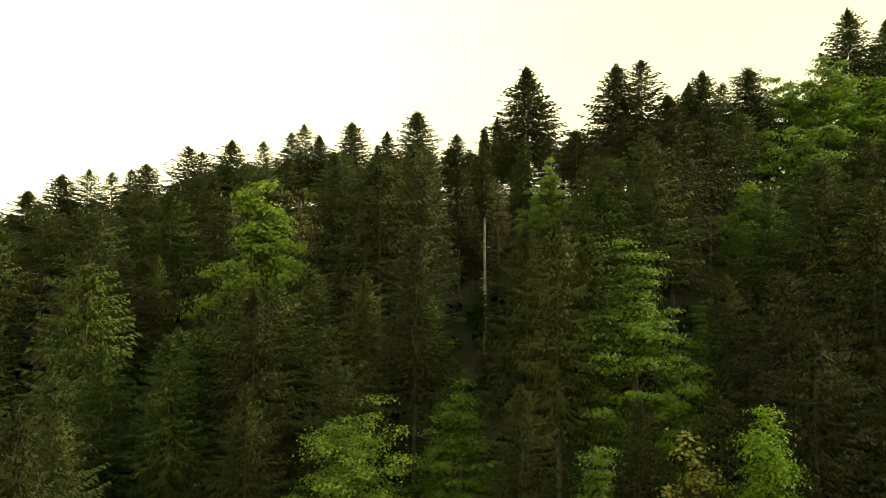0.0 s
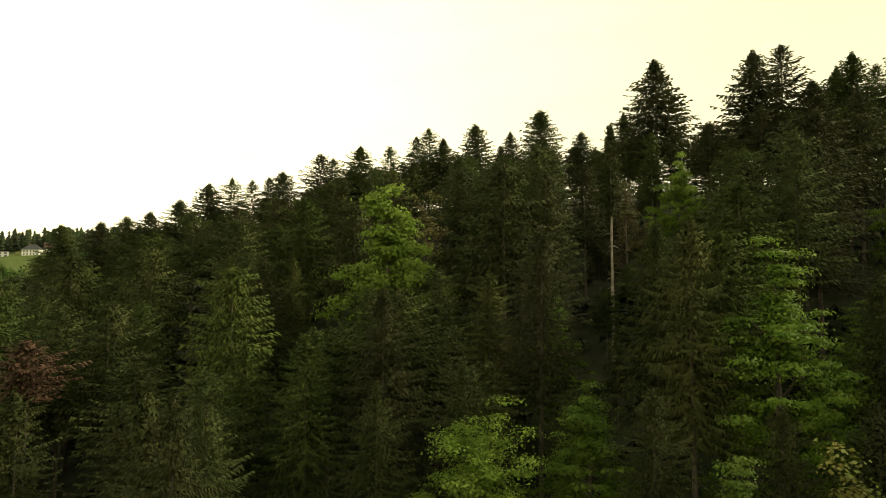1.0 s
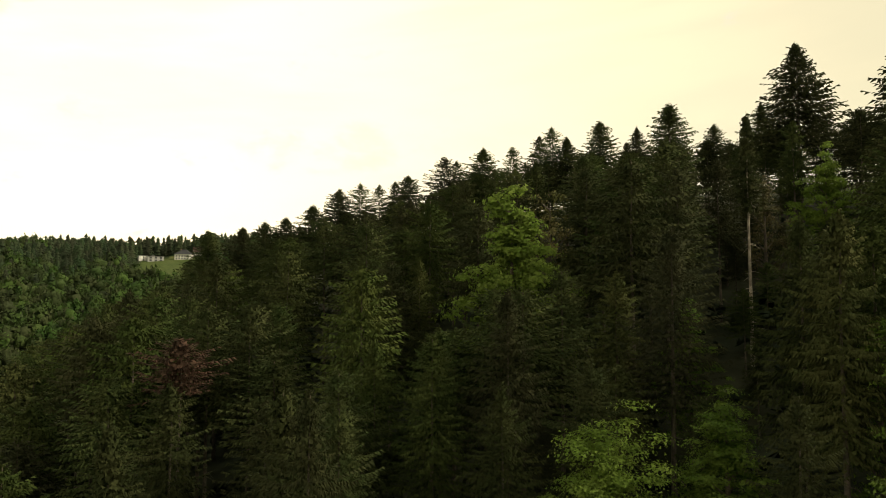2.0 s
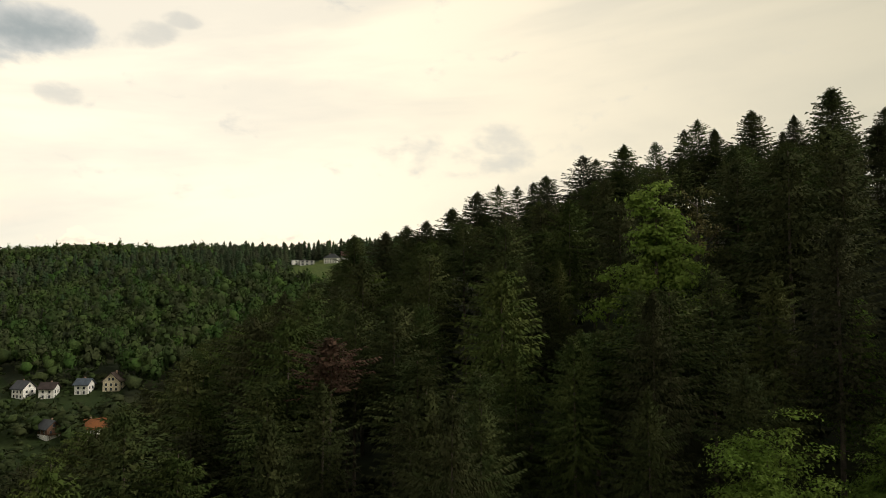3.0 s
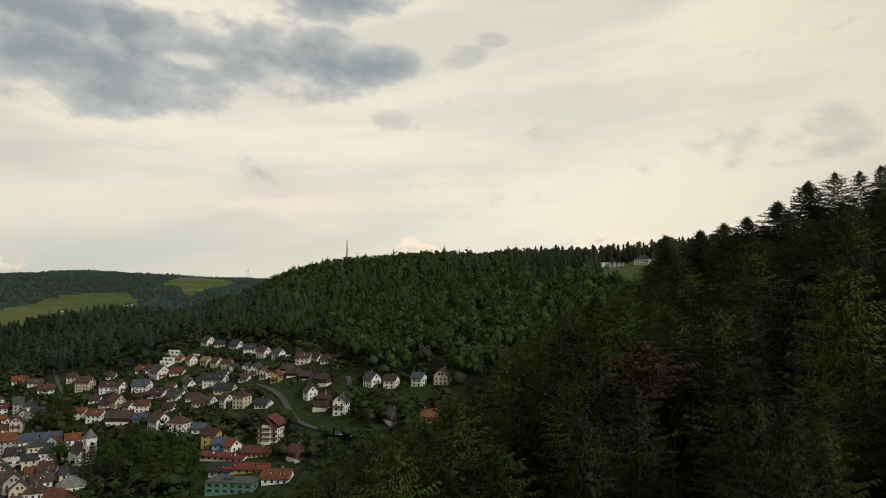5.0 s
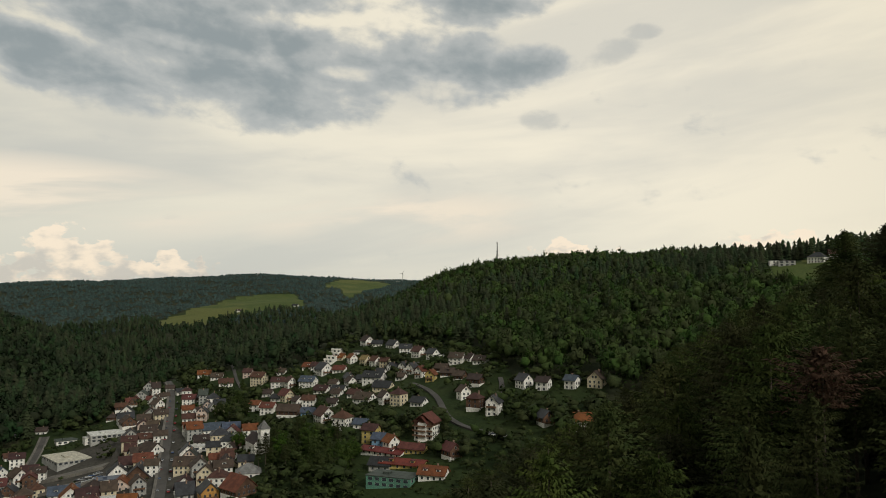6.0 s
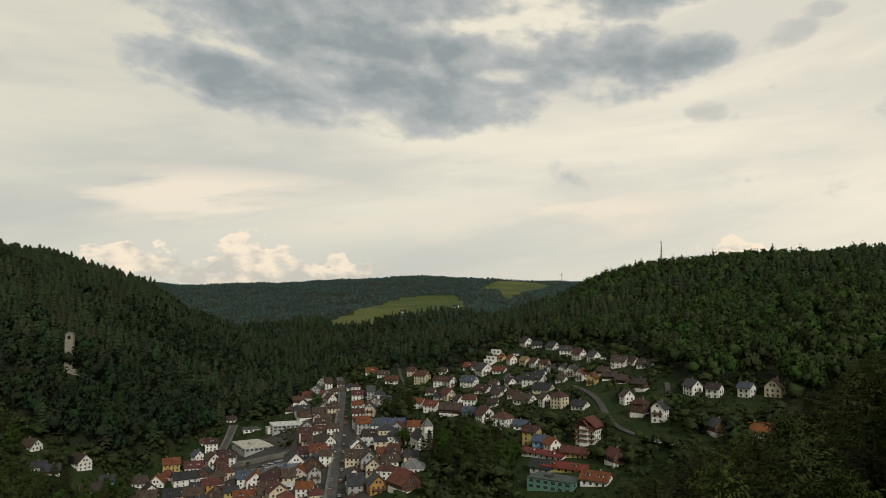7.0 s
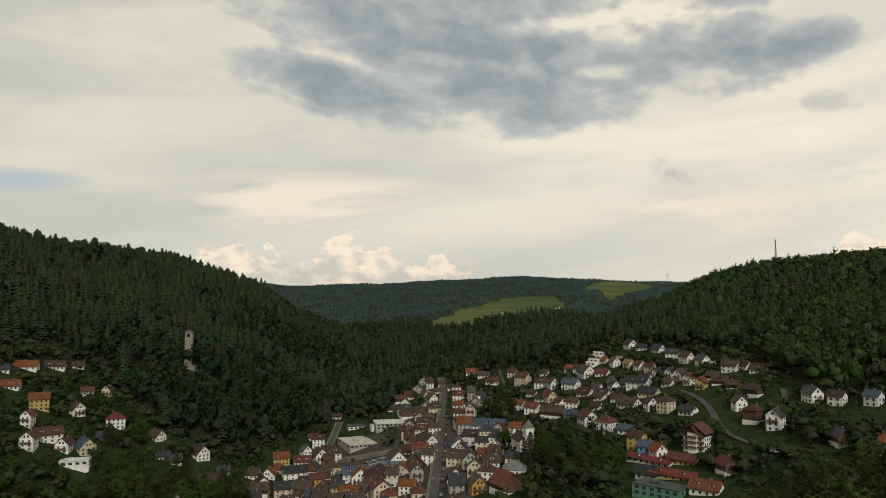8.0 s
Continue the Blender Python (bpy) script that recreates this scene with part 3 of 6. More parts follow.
FINE = dict(start=0.40, step=0.42, arms=10, teeth=15, tooth=0.20, under=0.6, wide=0.075, inner=44, slim=0.5)
FAIR = dict(start=0.50, step=0.50, arms=8, teeth=9, tooth=0.27, under=0.8, wide=0.085, inner=34, slim=0.35)
SKY = dict(start=0.44, step=0.32, arms=12, teeth=9, tooth=0.20, under=0.8, wide=0.065, inner=50, core_out=0.75, ragged=0.14)
SORTS = {
    "fir": ("fir_tree", "tall dark silver fir with a blunt crown on the slope", FIR, BARK, dict(FINE, reach=6.4, cap=5.2, droop=0.14, flat_top=0.2, hang=0.40, power=0.65)),
    "spruce": ("spruce_tree", "tall olive-green spruce with hanging boughs on the slope", SPRUCE, BARK, dict(FINE, reach=7.0, cap=5.2, lift=0.16, droop=0.28, hang=0.58, power=0.74)),
    "pale": ("spruce_tree", "pale yellow-green spruce with long hanging boughs", LIGHT_SPRUCE, BARK, dict(FINE, reach=5.6, cap=4.4, droop=0.38, hang=0.8, gaps=0.12, power=0.72, under=0.9)),
    "sparse": ("spruce_tree", "thin spruce with sparse boughs and a visible trunk", SPRUCE, BARK, dict(FINE, reach=3.6, droop=0.22, hang=0.5, gaps=0.35, tooth=0.28, power=0.55, under=0.3)),
    "rust": ("fir_tree", "dying fir with a rust-brown top in the forest", RUST, BARK, dict(reach=3.8, start=0.80, droop=-0.02, lift=0.1, flat_top=0.55, gaps=0.08, tooth=0.24, step=0.34, arms=9, teeth=12, inner=40)),
    "snag": ("dead_tree", "dead tree with a bleached trunk and small green top", SPRUCE, PALE_BARK, dict(bare=dict(reach=2.6, start=0.62, droop=0.3, step=0.46, arms=8, teeth=12, tooth=0.34))),
    "far_fir": ("fir_tree", "dark silver fir with a blunt crown high on the slope", FIR, BARK, dict(FAIR, reach=6.8, cap=5.4, droop=0.10, flat_top=0.22, hang=0.42, power=0.66)),
    "crest_fir": ("fir_tree", "dark silver fir with a blunt crown high on the slope", FIR, BARK, dict(SKY, reach=6.2, cap=4.6, lift=0.10, droop=0.12, flat_top=0.08, hang=0.42, power=0.66, gaps=0.04)),
    "far_spruce": ("spruce_tree", "olive-green spruce high on the forest slope", SPRUCE, BARK, dict(FAIR, reach=8.6, cap=5.4, lift=0.12, droop=0.26, hang=0.60, flat_top=0.08, power=0.74)),
    "far_pale": ("spruce_tree", "pale olive spruce high on the forest slope", MID_SPRUCE, BARK, dict(FAIR, reach=8.6, cap=5.4, lift=0.12, droop=0.26, hang=0.60, flat_top=0.08, power=0.74)),
    "crest_spruce": ("spruce_tree", "olive-green spruce high on the forest slope", SPRUCE, BARK, dict(SKY, reach=8.4, cap=5.0, lift=0.10, droop=0.24, hang=0.60, power=0.95)),
    "far_sparse": ("spruce_tree", "thin half-bare spruce on the crest of the slope", SPRUCE, BARK, dict(FAIR, reach=6.0, cap=4.4, droop=0.05, hang=0.4, gaps=0.22, tooth=0.34, flat_top=0.08, power=0.7, under=0.7)),
    "crest_sparse": ("spruce_tree", "thin half-bare spruce on the crest of the slope", SPRUCE, BARK, dict(SKY, reach=5.4, cap=3.8, droop=0.08, hang=0.45, gaps=0.22, flat_top=0.06, power=0.72, inner=18, step=0.42)),
    "beech": ("beech_tree", "broadleaf tree with fresh bright green leaves among firs", BEECH, BARK, dict(clumps=250, leaves=135, size=0.195, spread=0.19, low=0.02, tiers=0.72, flat=0.14, plain=True)),
    "young_beech": ("beech_tree", "broadleaf tree with bright yellow-green young leaves among firs", LIME, BARK, dict(clumps=230, leaves=130, size=0.19, spread=0.18, low=0.04, tiers=0.5, flat=0.2, plain=True)),
    "far_beech": ("beech_tree", "fresh green beech among the firs on the slope", BEECH, BARK, dict(clumps=140, leaves=110, size=0.32, spread=0.21, plain=True, flat=0.25)),
    "lime": ("lime_tree", "young broadleaf tree with yellow-green leaves among dark firs", LIME, BARK, dict(clumps=170, leaves=110, size=0.30, spread=0.20, low=0.05, tiers=0.4, plain=True, flat=0.2)),
    "park": ("park_tree", "large dark green broadleaf tree between the houses", PARK, BARK, dict(clumps=110, leaves=55, size=0.75, spread=0.26, reach=6.4, low=0.06, plain=True)),
    "oak": ("young_oak_tree", "small broadleaf tree with thin olive-green leaves", OLIVE, BARK, dict(clumps=95, leaves=44, size=0.27, spread=0.2, reach=3.8, low=0.12, tiers=0.5)),
}


def top_at(sort, az, r, el, spread=1.0, seed=0, shortest=8.0):
    """A tree at a bearing and distance whose top stands at the elevation el, seen from the hover point."""
    x, y = bearing(az, r)
    high = EYE.z + r * math.tan(radians(el)) - float(ground(x, y)) + 0.4
    plant(sort, seed, x, y, max(high, shortest), spread, math.radians(az * 37.0 % 360))
    PLANTED.append((x, y))


PLANTED = []
# trees along the crest against the sky: sort, bearing, distance, elevation of the top, girth
CREST = (
    ("crest_fir", 38.5, 165, 4.7, 0.9), ("crest_fir", 36.0, 160, 5.0, 0.8), ("crest_fir", 34.3, 150, 5.5, 0.8), ("crest_fir", 32.7, 150, 5.9, 0.8),
    ("crest_fir", 30.6, 155, 6.9, 0.9), ("crest_fir", 28.5, 150, 8.2, 0.9), ("crest_sparse", 26.8, 150, 8.7, 0.9), ("crest_sparse", 25.3, 150, 8.6, 0.8),
    ("crest_fir", 23.0, 150, 9.4, 0.9), ("crest_sparse", 24.0, 158, 8.9, 0.8), ("crest_sparse", 20.0, 150, 10.9, 1.1), ("crest_sparse", 19.0, 156, 10.5, 1.1),
    ("crest_spruce", 16.8, 150, 11.6, 1.0), ("crest_sparse", 14.4, 155, 11.6, 0.9), ("crest_sparse", 12.3, 160, 12.4, 0.9), ("crest_sparse", 11.3, 155, 13.1, 0.9),
)
CREST_2 = (
    ("crest_spruce", 10.1, 155, 12.3, 0.9), ("crest_fir", 7.4, 150, 13.7, 1.0), ("crest_spruce", 4.6, 160, 13.1, 0.9), ("crest_fir", 2.1, 135, 14.7, 0.95),
    ("crest_fir", -1.1, 160, 12.9, 0.9), ("crest_spruce", -4.4, 160, 14.2, 0.8), ("crest_spruce", -6.9, 150, 18.0, 1.15), ("crest_spruce", -14.0, 140, 17.9, 1.1),
    ("crest_sparse", -15.9, 145, 18.0, 1.2), ("crest_spruce", -17.9, 130, 15.3, 1.2), ("crest_spruce", -20.4, 145, 16.8, 1.1), ("crest_spruce", -19.4, 150, 16.0, 0.9),
    ("crest_sparse", -21.8, 150, 15.8, 0.9), ("crest_fir", -23.7, 140, 16.7, 1.0), ("crest_spruce", -30.3, 185, 19.7, 0.9), ("crest_spruce", -32.6, 190, 18.6, 0.9),
)
# trees of the slope that can be told apart
SLOPE = (
    ("fir", 2.3, 66, 5.4, 1.0), ("spruce", -6.7, 62, 5.9, 0.85), ("pale", -9.2, 57, 6.1, 0.95), ("snag", -3.4, 92, 13.4, 1.0),
    ("beech", -15.2, 60, 3.4, 1.15), ("young_beech", -24.4, 46, -9.0, 1.0), ("young_beech", 7.1, 50, -9.4, 1.25), ("beech", -12.5, 45, -12.4, 1.1),
    ("lime", 14.4, 84, 8.3, 1.1), ("spruce", -6.2, 50, -7.1, 0.9), ("oak", -19.5, 46, -10.1, 1.2), ("spruce", 15.4, 54, -7.0, 0.9),
    ("spruce", 21.0, 60, -3.2, 1.0), ("fir", 28.3, 55, -8.5, 1.0), ("spruce", 25.6, 66, -3.6, 0.9), ("fir", 24.3, 86, 2.9, 1.1),
    ("spruce", -15.3, 49, -7.8, 0.8), ("fir", -28.3, 80, 9.8, 1.2), ("fir", -24.8, 84, 8.2, 1.0), ("spruce", -31.4, 66, 6.0, 1.2), ("fir", -25.9, 58, 1.6, 1.1),
    ("beech", -1.3, 56, -7.8, 1.2), ("beech", -20.1, 74, -0.8, 1.0), ("beech", 1.0, 74, -0.6, 0.9), ("sparse", -27.7, 72, 4.6, 1.0), ("spruce", -21.8, 62, 1.7, 0.9),
)
SLOPE_2 = (
    ("far_beech", -23.8, 100, 8.0, 1.0), ("fir", 10.6, 74, 2.2, 1.15), ("pale", 6.3, 70, 2.0, 1.1), ("pale", 22.0, 90, 3.0, 0.8),
    ("far_spruce", -1.3, 105, 10.3, 0.9), ("far_fir", -13.2, 98, 10.9, 1.1), ("spruce", -18.0, 86, 11.4, 1.1), ("far_beech", -26.2, 150, 15.6, 1.1),
    ("far_beech", -29.0, 150, 16.1, 1.2), ("far_beech", -31.5, 140, 14.6, 1.3), ("far_beech", -27.5, 120, 12.2, 1.2), ("lime", -8.5, 120, 10.6, 0.9),
    ("oak", -4.5, 108, 8.6, 1.0), ("oak", 11.5, 104, 8.8, 1.0), ("rust", 40.4, 74, -3.2, 1.15), ("sparse", 45.0, 62, -9.0, 1.0),
    ("spruce", 44.0, 100, 0.5, 0.9), ("spruce", 41.0, 67, -6.4, 1.1), ("far_fir", -5.6, 158, 12.4, 1.3), ("far_spruce", -8.6, 160, 12.6, 1.3), ("far_fir", -3.2, 152, 11.6, 1.2), ("far_spruce", -10.6, 156, 12.9, 1.2), ("far_spruce", -6.6, 140, 10.4, 1.2), ("far_spruce", -2.4, 106, 4.5, 1.0), ("far_fir", -4.5, 101, 2.5, 1.0), ("spruce", -3.7, 78, -2.8, 0.9), ("spruce", 34.0, 62, -8.0, 1.0), ("fir", 33.0, 84, -0.5, 1.1),
    ("far_spruce", -1.8, 118, 6.4, 1.2), ("far_fir", -3.4, 122, 7.6, 1.2), ("far_spruce", -6.0, 132, 9.2, 1.3), ("far_fir", -8.8, 136, 9.6, 1.3), ("far_spruce", -2.9, 90, 0.6, 1.1),
)
for n, (sort, az, r, el, girth) in enumerate(CREST + CREST_2 + SLOPE + SLOPE_2):
    top_at(sort, az, r, el + (0.3 if az > 9 and sort.startswith("crest") else 0.0), girth * ((1.42 if az > 9 else 1.15) if sort.startswith("crest") else 1.0), n % 3)


def canopy(az):
    """How high the closed canopy stands over the slope, as an elevation by bearing."""
    return float(np.interp(az, (-40, -28, -18, -7, 2, 12, 20, 28, 34, 39, 43, 46, 50, 54, 58, 62, 67, 70),
                           (15.2, 15.4, 14.6, 12.9, 12.5, 11.4, 9.6, 7.3, 4.9, 3.7, 1.0, -0.6, -3.0, -6.5, -9.2, -11.0, -13.6, -16.5)))


FREE = ("pale", "beech", "young_beech", "far_beech", "lime", "oak", "snag", "rust", "sparse")


def fill_forest():
    rng = np.random.default_rng(7)
    count = 0
    for _ in range(14000):
        az = rng.uniform(-38, 68)
        r = math.sqrt(rng.uniform(44.0 ** 2, 190.0 ** 2))
        x, y = bearing(az, r)
        gap = (3.7 if az > -14 else 3.3) + r * 0.023
        if any((x - px) ** 2 + (y - py) ** 2 < gap * gap for px, py in PLANTED):
            continue
        g = float(ground(x, y))
        high = rng.uniform(20, 32)
        roof = EYE.z + r * math.tan(radians(canopy(az) - rng.uniform(0.0, 1.6))) - g
        if roof < 9:
            continue
        for hs, ha, hr, he, hg in SLOPE + SLOPE_2:      # the pale and the leafy trees stand free in front
            if hs in FREE and r < hr and abs(az - ha) < math.degrees(3.6 * hg / hr + 3.2 / r):
                roof = min(roof, EYE.z + r * math.tan(radians(he - (1500.0 if hs == "snag" else 200.0 if hs == "rust" else 480.0 if hs != "lime" else 620.0) / hr)) - g)
        if roof < 7:
            continue
        high = min(high, roof)
        near = r < 63
        pick = rng.random()
        if near:
            sort = "fir" if pick < 0.38 else "spruce" if pick < 0.92 else "sparse" if pick < 0.96 else "oak"
        else:
            sort = "far_fir" if pick < 0.4 else "far_spruce" if pick < 0.74 else "far_pale" if pick < 0.96 else "far_sparse"
        plant(sort, int(rng.integers(3)), x, y, high, rng.uniform(0.85, 1.2) * (28 / max(high, 18)) ** 0.4, rng.uniform(0, 6.28))
        PLANTED.append((x, y))
        count += 1
        if count > 340:
            break


fill_forest()


# ---------------------------------------------------------------- woods on the hills, as many small trees
def scatter(name, label, mat, templates, spots, tint):
    """One object of many trees: spots are rows of x, y, height, girth, turn."""
    verts, faces, shade, soft, base = [], [], [], [], 0
    spots = np.asarray(spots, float)
    which = np.arange(len(spots)) % len(templates)
    for k, (tv, tf, tn) in enumerate(templates):
        s = spots[which == k]
        c, sn = np.cos(s[:, 4]), np.sin(s[:, 4])
        z = ground(s[:, 0], s[:, 1]) - 0.5
        gx, gh = s[:, 3], s[:, 2]
        v = np.empty((len(s), len(tv), 3))
        v[..., 0] = s[:, :1] + gx[:, None] * (c[:, None] * tv[:, 0] - sn[:, None] * tv[:, 1])
        v[..., 1] = s[:, 1:2] + gx[:, None] * (sn[:, None] * tv[:, 0] + c[:, None] * tv[:, 1])
        v[..., 2] = z[:, None] + gh[:, None] * tv[:, 2]
        nv = np.empty_like(v)
        nv[..., 0] = c[:, None] * tn[:, 0] - sn[:, None] * tn[:, 1]
        nv[..., 1] = sn[:, None] * tn[:, 0] + c[:, None] * tn[:, 1]
        nv[..., 2] = tn[:, 2]
        soft.append(nv.reshape(-1, 3))
        f = tf[None] + (np.arange(len(s)) * len(tv))[:, None, None] + base
        verts.append(v.reshape(-1, 3)), faces.append(f.reshape(-1, tf.shape[1]))
        shade.append(np.repeat(tint[which == k], len(tv)))
        base += v.shape[0] * v.shape[1]
    me = mesh_from(name, np.concatenate(verts), np.concatenate(faces), mat, normals=np.concatenate(soft))
    me.attributes.new("tree_tint", "FLOAT", "POINT").data.foreach_set("value", np.concatenate(shade).astype(np.float32))
    tagged(new(name, me), label, "forest", kind="stuff")


def small_conifer(seed, tiers, points, fat=0.17, power=0.75):
    """A conifer one metre high: ragged skirts of boughs, one above the other, up to a thin tip."""
    rng = np.random.default_rng(seed)
    v, f, soft = [], [], []
    lobe = rng.uniform(0, 6.28)
    for k in range(tiers):
        s = (k + 1.0) / tiers
        z = 1.0 - 0.92 * s
        turn = rng.uniform(0, 6.28)
        base = len(v)
        v.append((0, 0, min(z + 1.45 / tiers, 1.0 + 0.03 * rng.random())))
        soft.append((0, 0, 1.0))
        for j in range(2 * points):
            a = turn + j * math.pi / points + rng.normal() * 0.10
            out = (fat * s ** power * (1 + 0.3 * math.sin(2 * a + lobe + 2 * k)) + 0.03) * (rng.uniform(0.7, 1.35) if j % 2 else rng.uniform(0.35, 0.75))
            v.append((out * math.cos(a), out * math.sin(a), z + (0.0 if j % 2 else 0.25 / tiers) + rng.normal() * 0.012))
            soft.append((math.cos(a), math.sin(a), 0.55))
            f.append((base, base + 1 + j, base + 1 + (j + 1) % (2 * points)))
    return np.array(v), np.array(f), unit(np.array(soft))


def lump(rng, centre, size, rough=0.22):
    """A small uneven tuft of foliage with twelve corners."""
    g = (1 + 5 ** 0.5) / 2
    c = unit(np.array([(-1, g, 0), (1, g, 0), (-1, -g, 0), (1, -g, 0), (0, -1, g), (0, 1, g), (0, -1, -g), (0, 1, -g), (g, 0, -1), (g, 0, 1), (-g, 0, -1), (-g, 0, 1)], float))
    f = np.array([(0, 11, 5), (0, 5, 1), (0, 1, 7), (0, 7, 10), (0, 10, 11), (1, 5, 9), (5, 11, 4), (11, 10, 2), (10, 7, 6), (7, 1, 8),
                  (3, 9, 4), (3, 4, 2), (3, 2, 6), (3, 6, 8), (3, 8, 9), (4, 9, 5), (2, 4, 11), (6, 2, 10), (8, 6, 7), (9, 8, 1)])
    turn = np.array(Euler(rng.uniform(0, 6.28, 3)).to_matrix())
    c = c @ turn.T
    return centre + c * size * rng.uniform(1 - rough, 1 + rough, (12, 1)), f, c


def small_broadleaf(seed, tufts, leaves, size=0.06, wide=0.40, heart=2.6):
    """A broadleaf crown one metre high and about as wide: many uneven tufts, with loose sprays of leaves round them."""
    rng = np.random.default_rng(seed)
    vs, fs, ns, base = [], [], [], 0
    mid = np.array([0, 0, 0.56])
    for k in range(tufts):
        way = unit(rng.normal(size=3) + np.array([0, 0, 0.35]))
        c = mid + way * np.array([wide, wide, 0.40]) * rng.uniform(0.45, 0.85) if k else mid
        v, f, n = lump(rng, c, rng.uniform(0.05, 0.12) * (heart if k == 0 else 1.0), 0.45)
        vs.append(v), fs.append(f + base), ns.append(unit(n * 0.45 + unit(v - mid) * 1.0 + np.array([0, 0, 0.25])))
        base += len(v)
        n_leaf = leaves // tufts
        d = unit(rng.normal(size=(n_leaf, 3)) + way)
        root = c + d * rng.uniform(0.05, 0.21, (n_leaf, 1))
        tri = root[:, None, :] + rng.normal(size=(n_leaf, 3, 3)) * size
        vs.append(tri.reshape(-1, 3)), fs.append(np.arange(n_leaf * 3).reshape(-1, 3) + base)
        ns.append(np.repeat(unit(d * 0.45 + unit(root - mid) + np.array([0, 0, 0.25])), 3, axis=0))
        base += n_leaf * 3
    return np.concatenate(vs), np.concatenate(fs), np.concatenate(ns)


def woods():
    rng = np.random.default_rng(21)

    def spread_over(count, az, dist, keep):
        a = rng.uniform(*az, count)
        r = np.sqrt(rng.uniform(dist[0] ** 2, dist[1] ** 2, count))
        x, y = -r * np.sin(np.radians(a)), r * np.cos(np.radians(a))
        ok = keep(a, r, x, y)
        return x[ok], y[ok]

    def rows(x, y, low, high, fat):
        h = low + (high - low) * rng.beta(1.6, 2.2, len(x))
        return np.column_stack([x, y, h, h * rng.uniform(0.85, 1.25, len(x)) * fat, rng.uniform(0, 6.28, len(x))])

    conifers = [small_conifer(s, 9, 7) for s in range(6)]
    slim = [small_conifer(s + 9, 6, 5) for s in range(6)]
    leafy = [small_broadleaf(s, 6, 96, 0.052) for s in range(6)]
    bushy = [small_broadleaf(s + 9, 4, 44, 0.066) for s in range(6)]
    spikes = [small_conifer(s + 50, 2, 4, 0.2) for s in range(4)]
    tx, ty = bearing(108.6, 738)
    hide = lambda x, y: (in_meadow(x, y) < 0.5) & (np.hypot((x - tx), (y - ty)) > 17)

    def hill(az, dist, count, leafy_share, name, crest, tall=26, split=None, leaves=WOODS_LEAF):
        x, y = spread_over(count, az, dist, lambda a, r, x, y: hide(x, y) & (in_town(x, y) < 0.5))
        z = ground(x, y)
        near = np.hypot(x, y) < 780
        # broadleaf trees stand lower down, in stands
        stand = np.sin(x * 0.018 + 1.0) + np.sin(y * 0.021 - 0.5) + 0.8 * np.sin((x + y) * 0.043)
        share = leafy_share + 0.45 * stand / 2.5 + 0.9 * (0.55 - z / crest)
        if split:
            level = np.interp(polar(x, y)[0], *split)
            share = np.clip(0.50 + 0.40 * stand / 2.5 + (level - 18 - z) / 42, 0.10, 0.97) + 0.5 * np.clip((z - level - 2) / 14, 0, 1.6)
        leaf = share > rng.uniform(0.1, 0.9, len(x))
        for where, dark, light, ending in ((near, conifers, leafy, "lower"), (~near, slim, bushy, "upper")):
            c, b = where & ~leaf, where & leaf
            if c.sum() > 8:
                scatter(f"{name}_{ending}_conifers", "dense dark conifer woods covering the hillside", WOODS_DARK, dark, rows(x[c], y[c], tall * 0.5, tall * (0.95 if split else 1.08), 1.3), rng.random(c.sum()))
            if b.sum() > 8:
                scatter(f"{name}_{ending}_broadleaf", "fresh green broadleaf woods on the hillside", leaves, light, rows(x[b], y[b], tall * 0.5, tall * 0.95, 0.78), rng.random(b.sum()))

    hill((30, 74), (420, 1190), 8200, 0.98, "mast_hill", 210, 26, ((40, 50, 56, 62, 70), (215, 200, 190, 180, 150)))
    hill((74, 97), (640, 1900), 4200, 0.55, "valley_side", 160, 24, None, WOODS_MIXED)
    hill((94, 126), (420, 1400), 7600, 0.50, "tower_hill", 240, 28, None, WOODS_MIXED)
    # young growth under the trees of the near slope
    x, y = spread_over(600, (-38, 66), (40, 150), lambda a, r, x, y: r > 0)
    scatter("forest_undergrowth", "dark low undergrowth beneath the trees of the slope", WOODS_DARK, [small_broadleaf(s + 40, 2, 90, 0.07, heart=1.0) for s in range(4)], rows(x, y, 2, 6, 1.5), rng.random(len(x)) * 0.6)
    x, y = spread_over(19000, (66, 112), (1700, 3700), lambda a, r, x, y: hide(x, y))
    scatter("far_woods", "distant woods closing over the ridge, coloured bluish with haze", WOODS_FAR, spikes, rows(x, y, 6.5, 12, 2.7), rng.random(len(x)) * 0.7)


woods()


# ---------------------------------------------------------------- buildings
def wall_paint(name, base, stain=0.82):
    return material(name, base, tuple(c * stain for c in base), 0.85, 0.18, 14, 0.15, 0.2)


WALLS = {
    "w": ("white plastered", wall_paint("white_plaster", (0.86, 0.84, 0.79))), "c": ("cream plastered", wall_paint("cream_plaster", (0.66, 0.58, 0.42))),
    "y": ("yellow painted", wall_paint("yellow_plaster", (0.50, 0.39, 0.14))), "k": ("brown timber", wall_paint("brown_timber", (0.13, 0.075, 0.05), 0.6)),
    "g": ("grey rendered", wall_paint("grey_render", (0.40, 0.40, 0.38))), "u": ("light blue painted", wall_paint("blue_plaster", (0.20, 0.36, 0.52))),
    "o": ("ochre painted", wall_paint("ochre_plaster", (0.50, 0.27, 0.08))), "p": ("pale pink plastered", wall_paint("pink_plaster", (0.62, 0.50, 0.43))),
    "v": ("green clad", wall_paint("green_cladding", (0.12, 0.27, 0.20))),
}


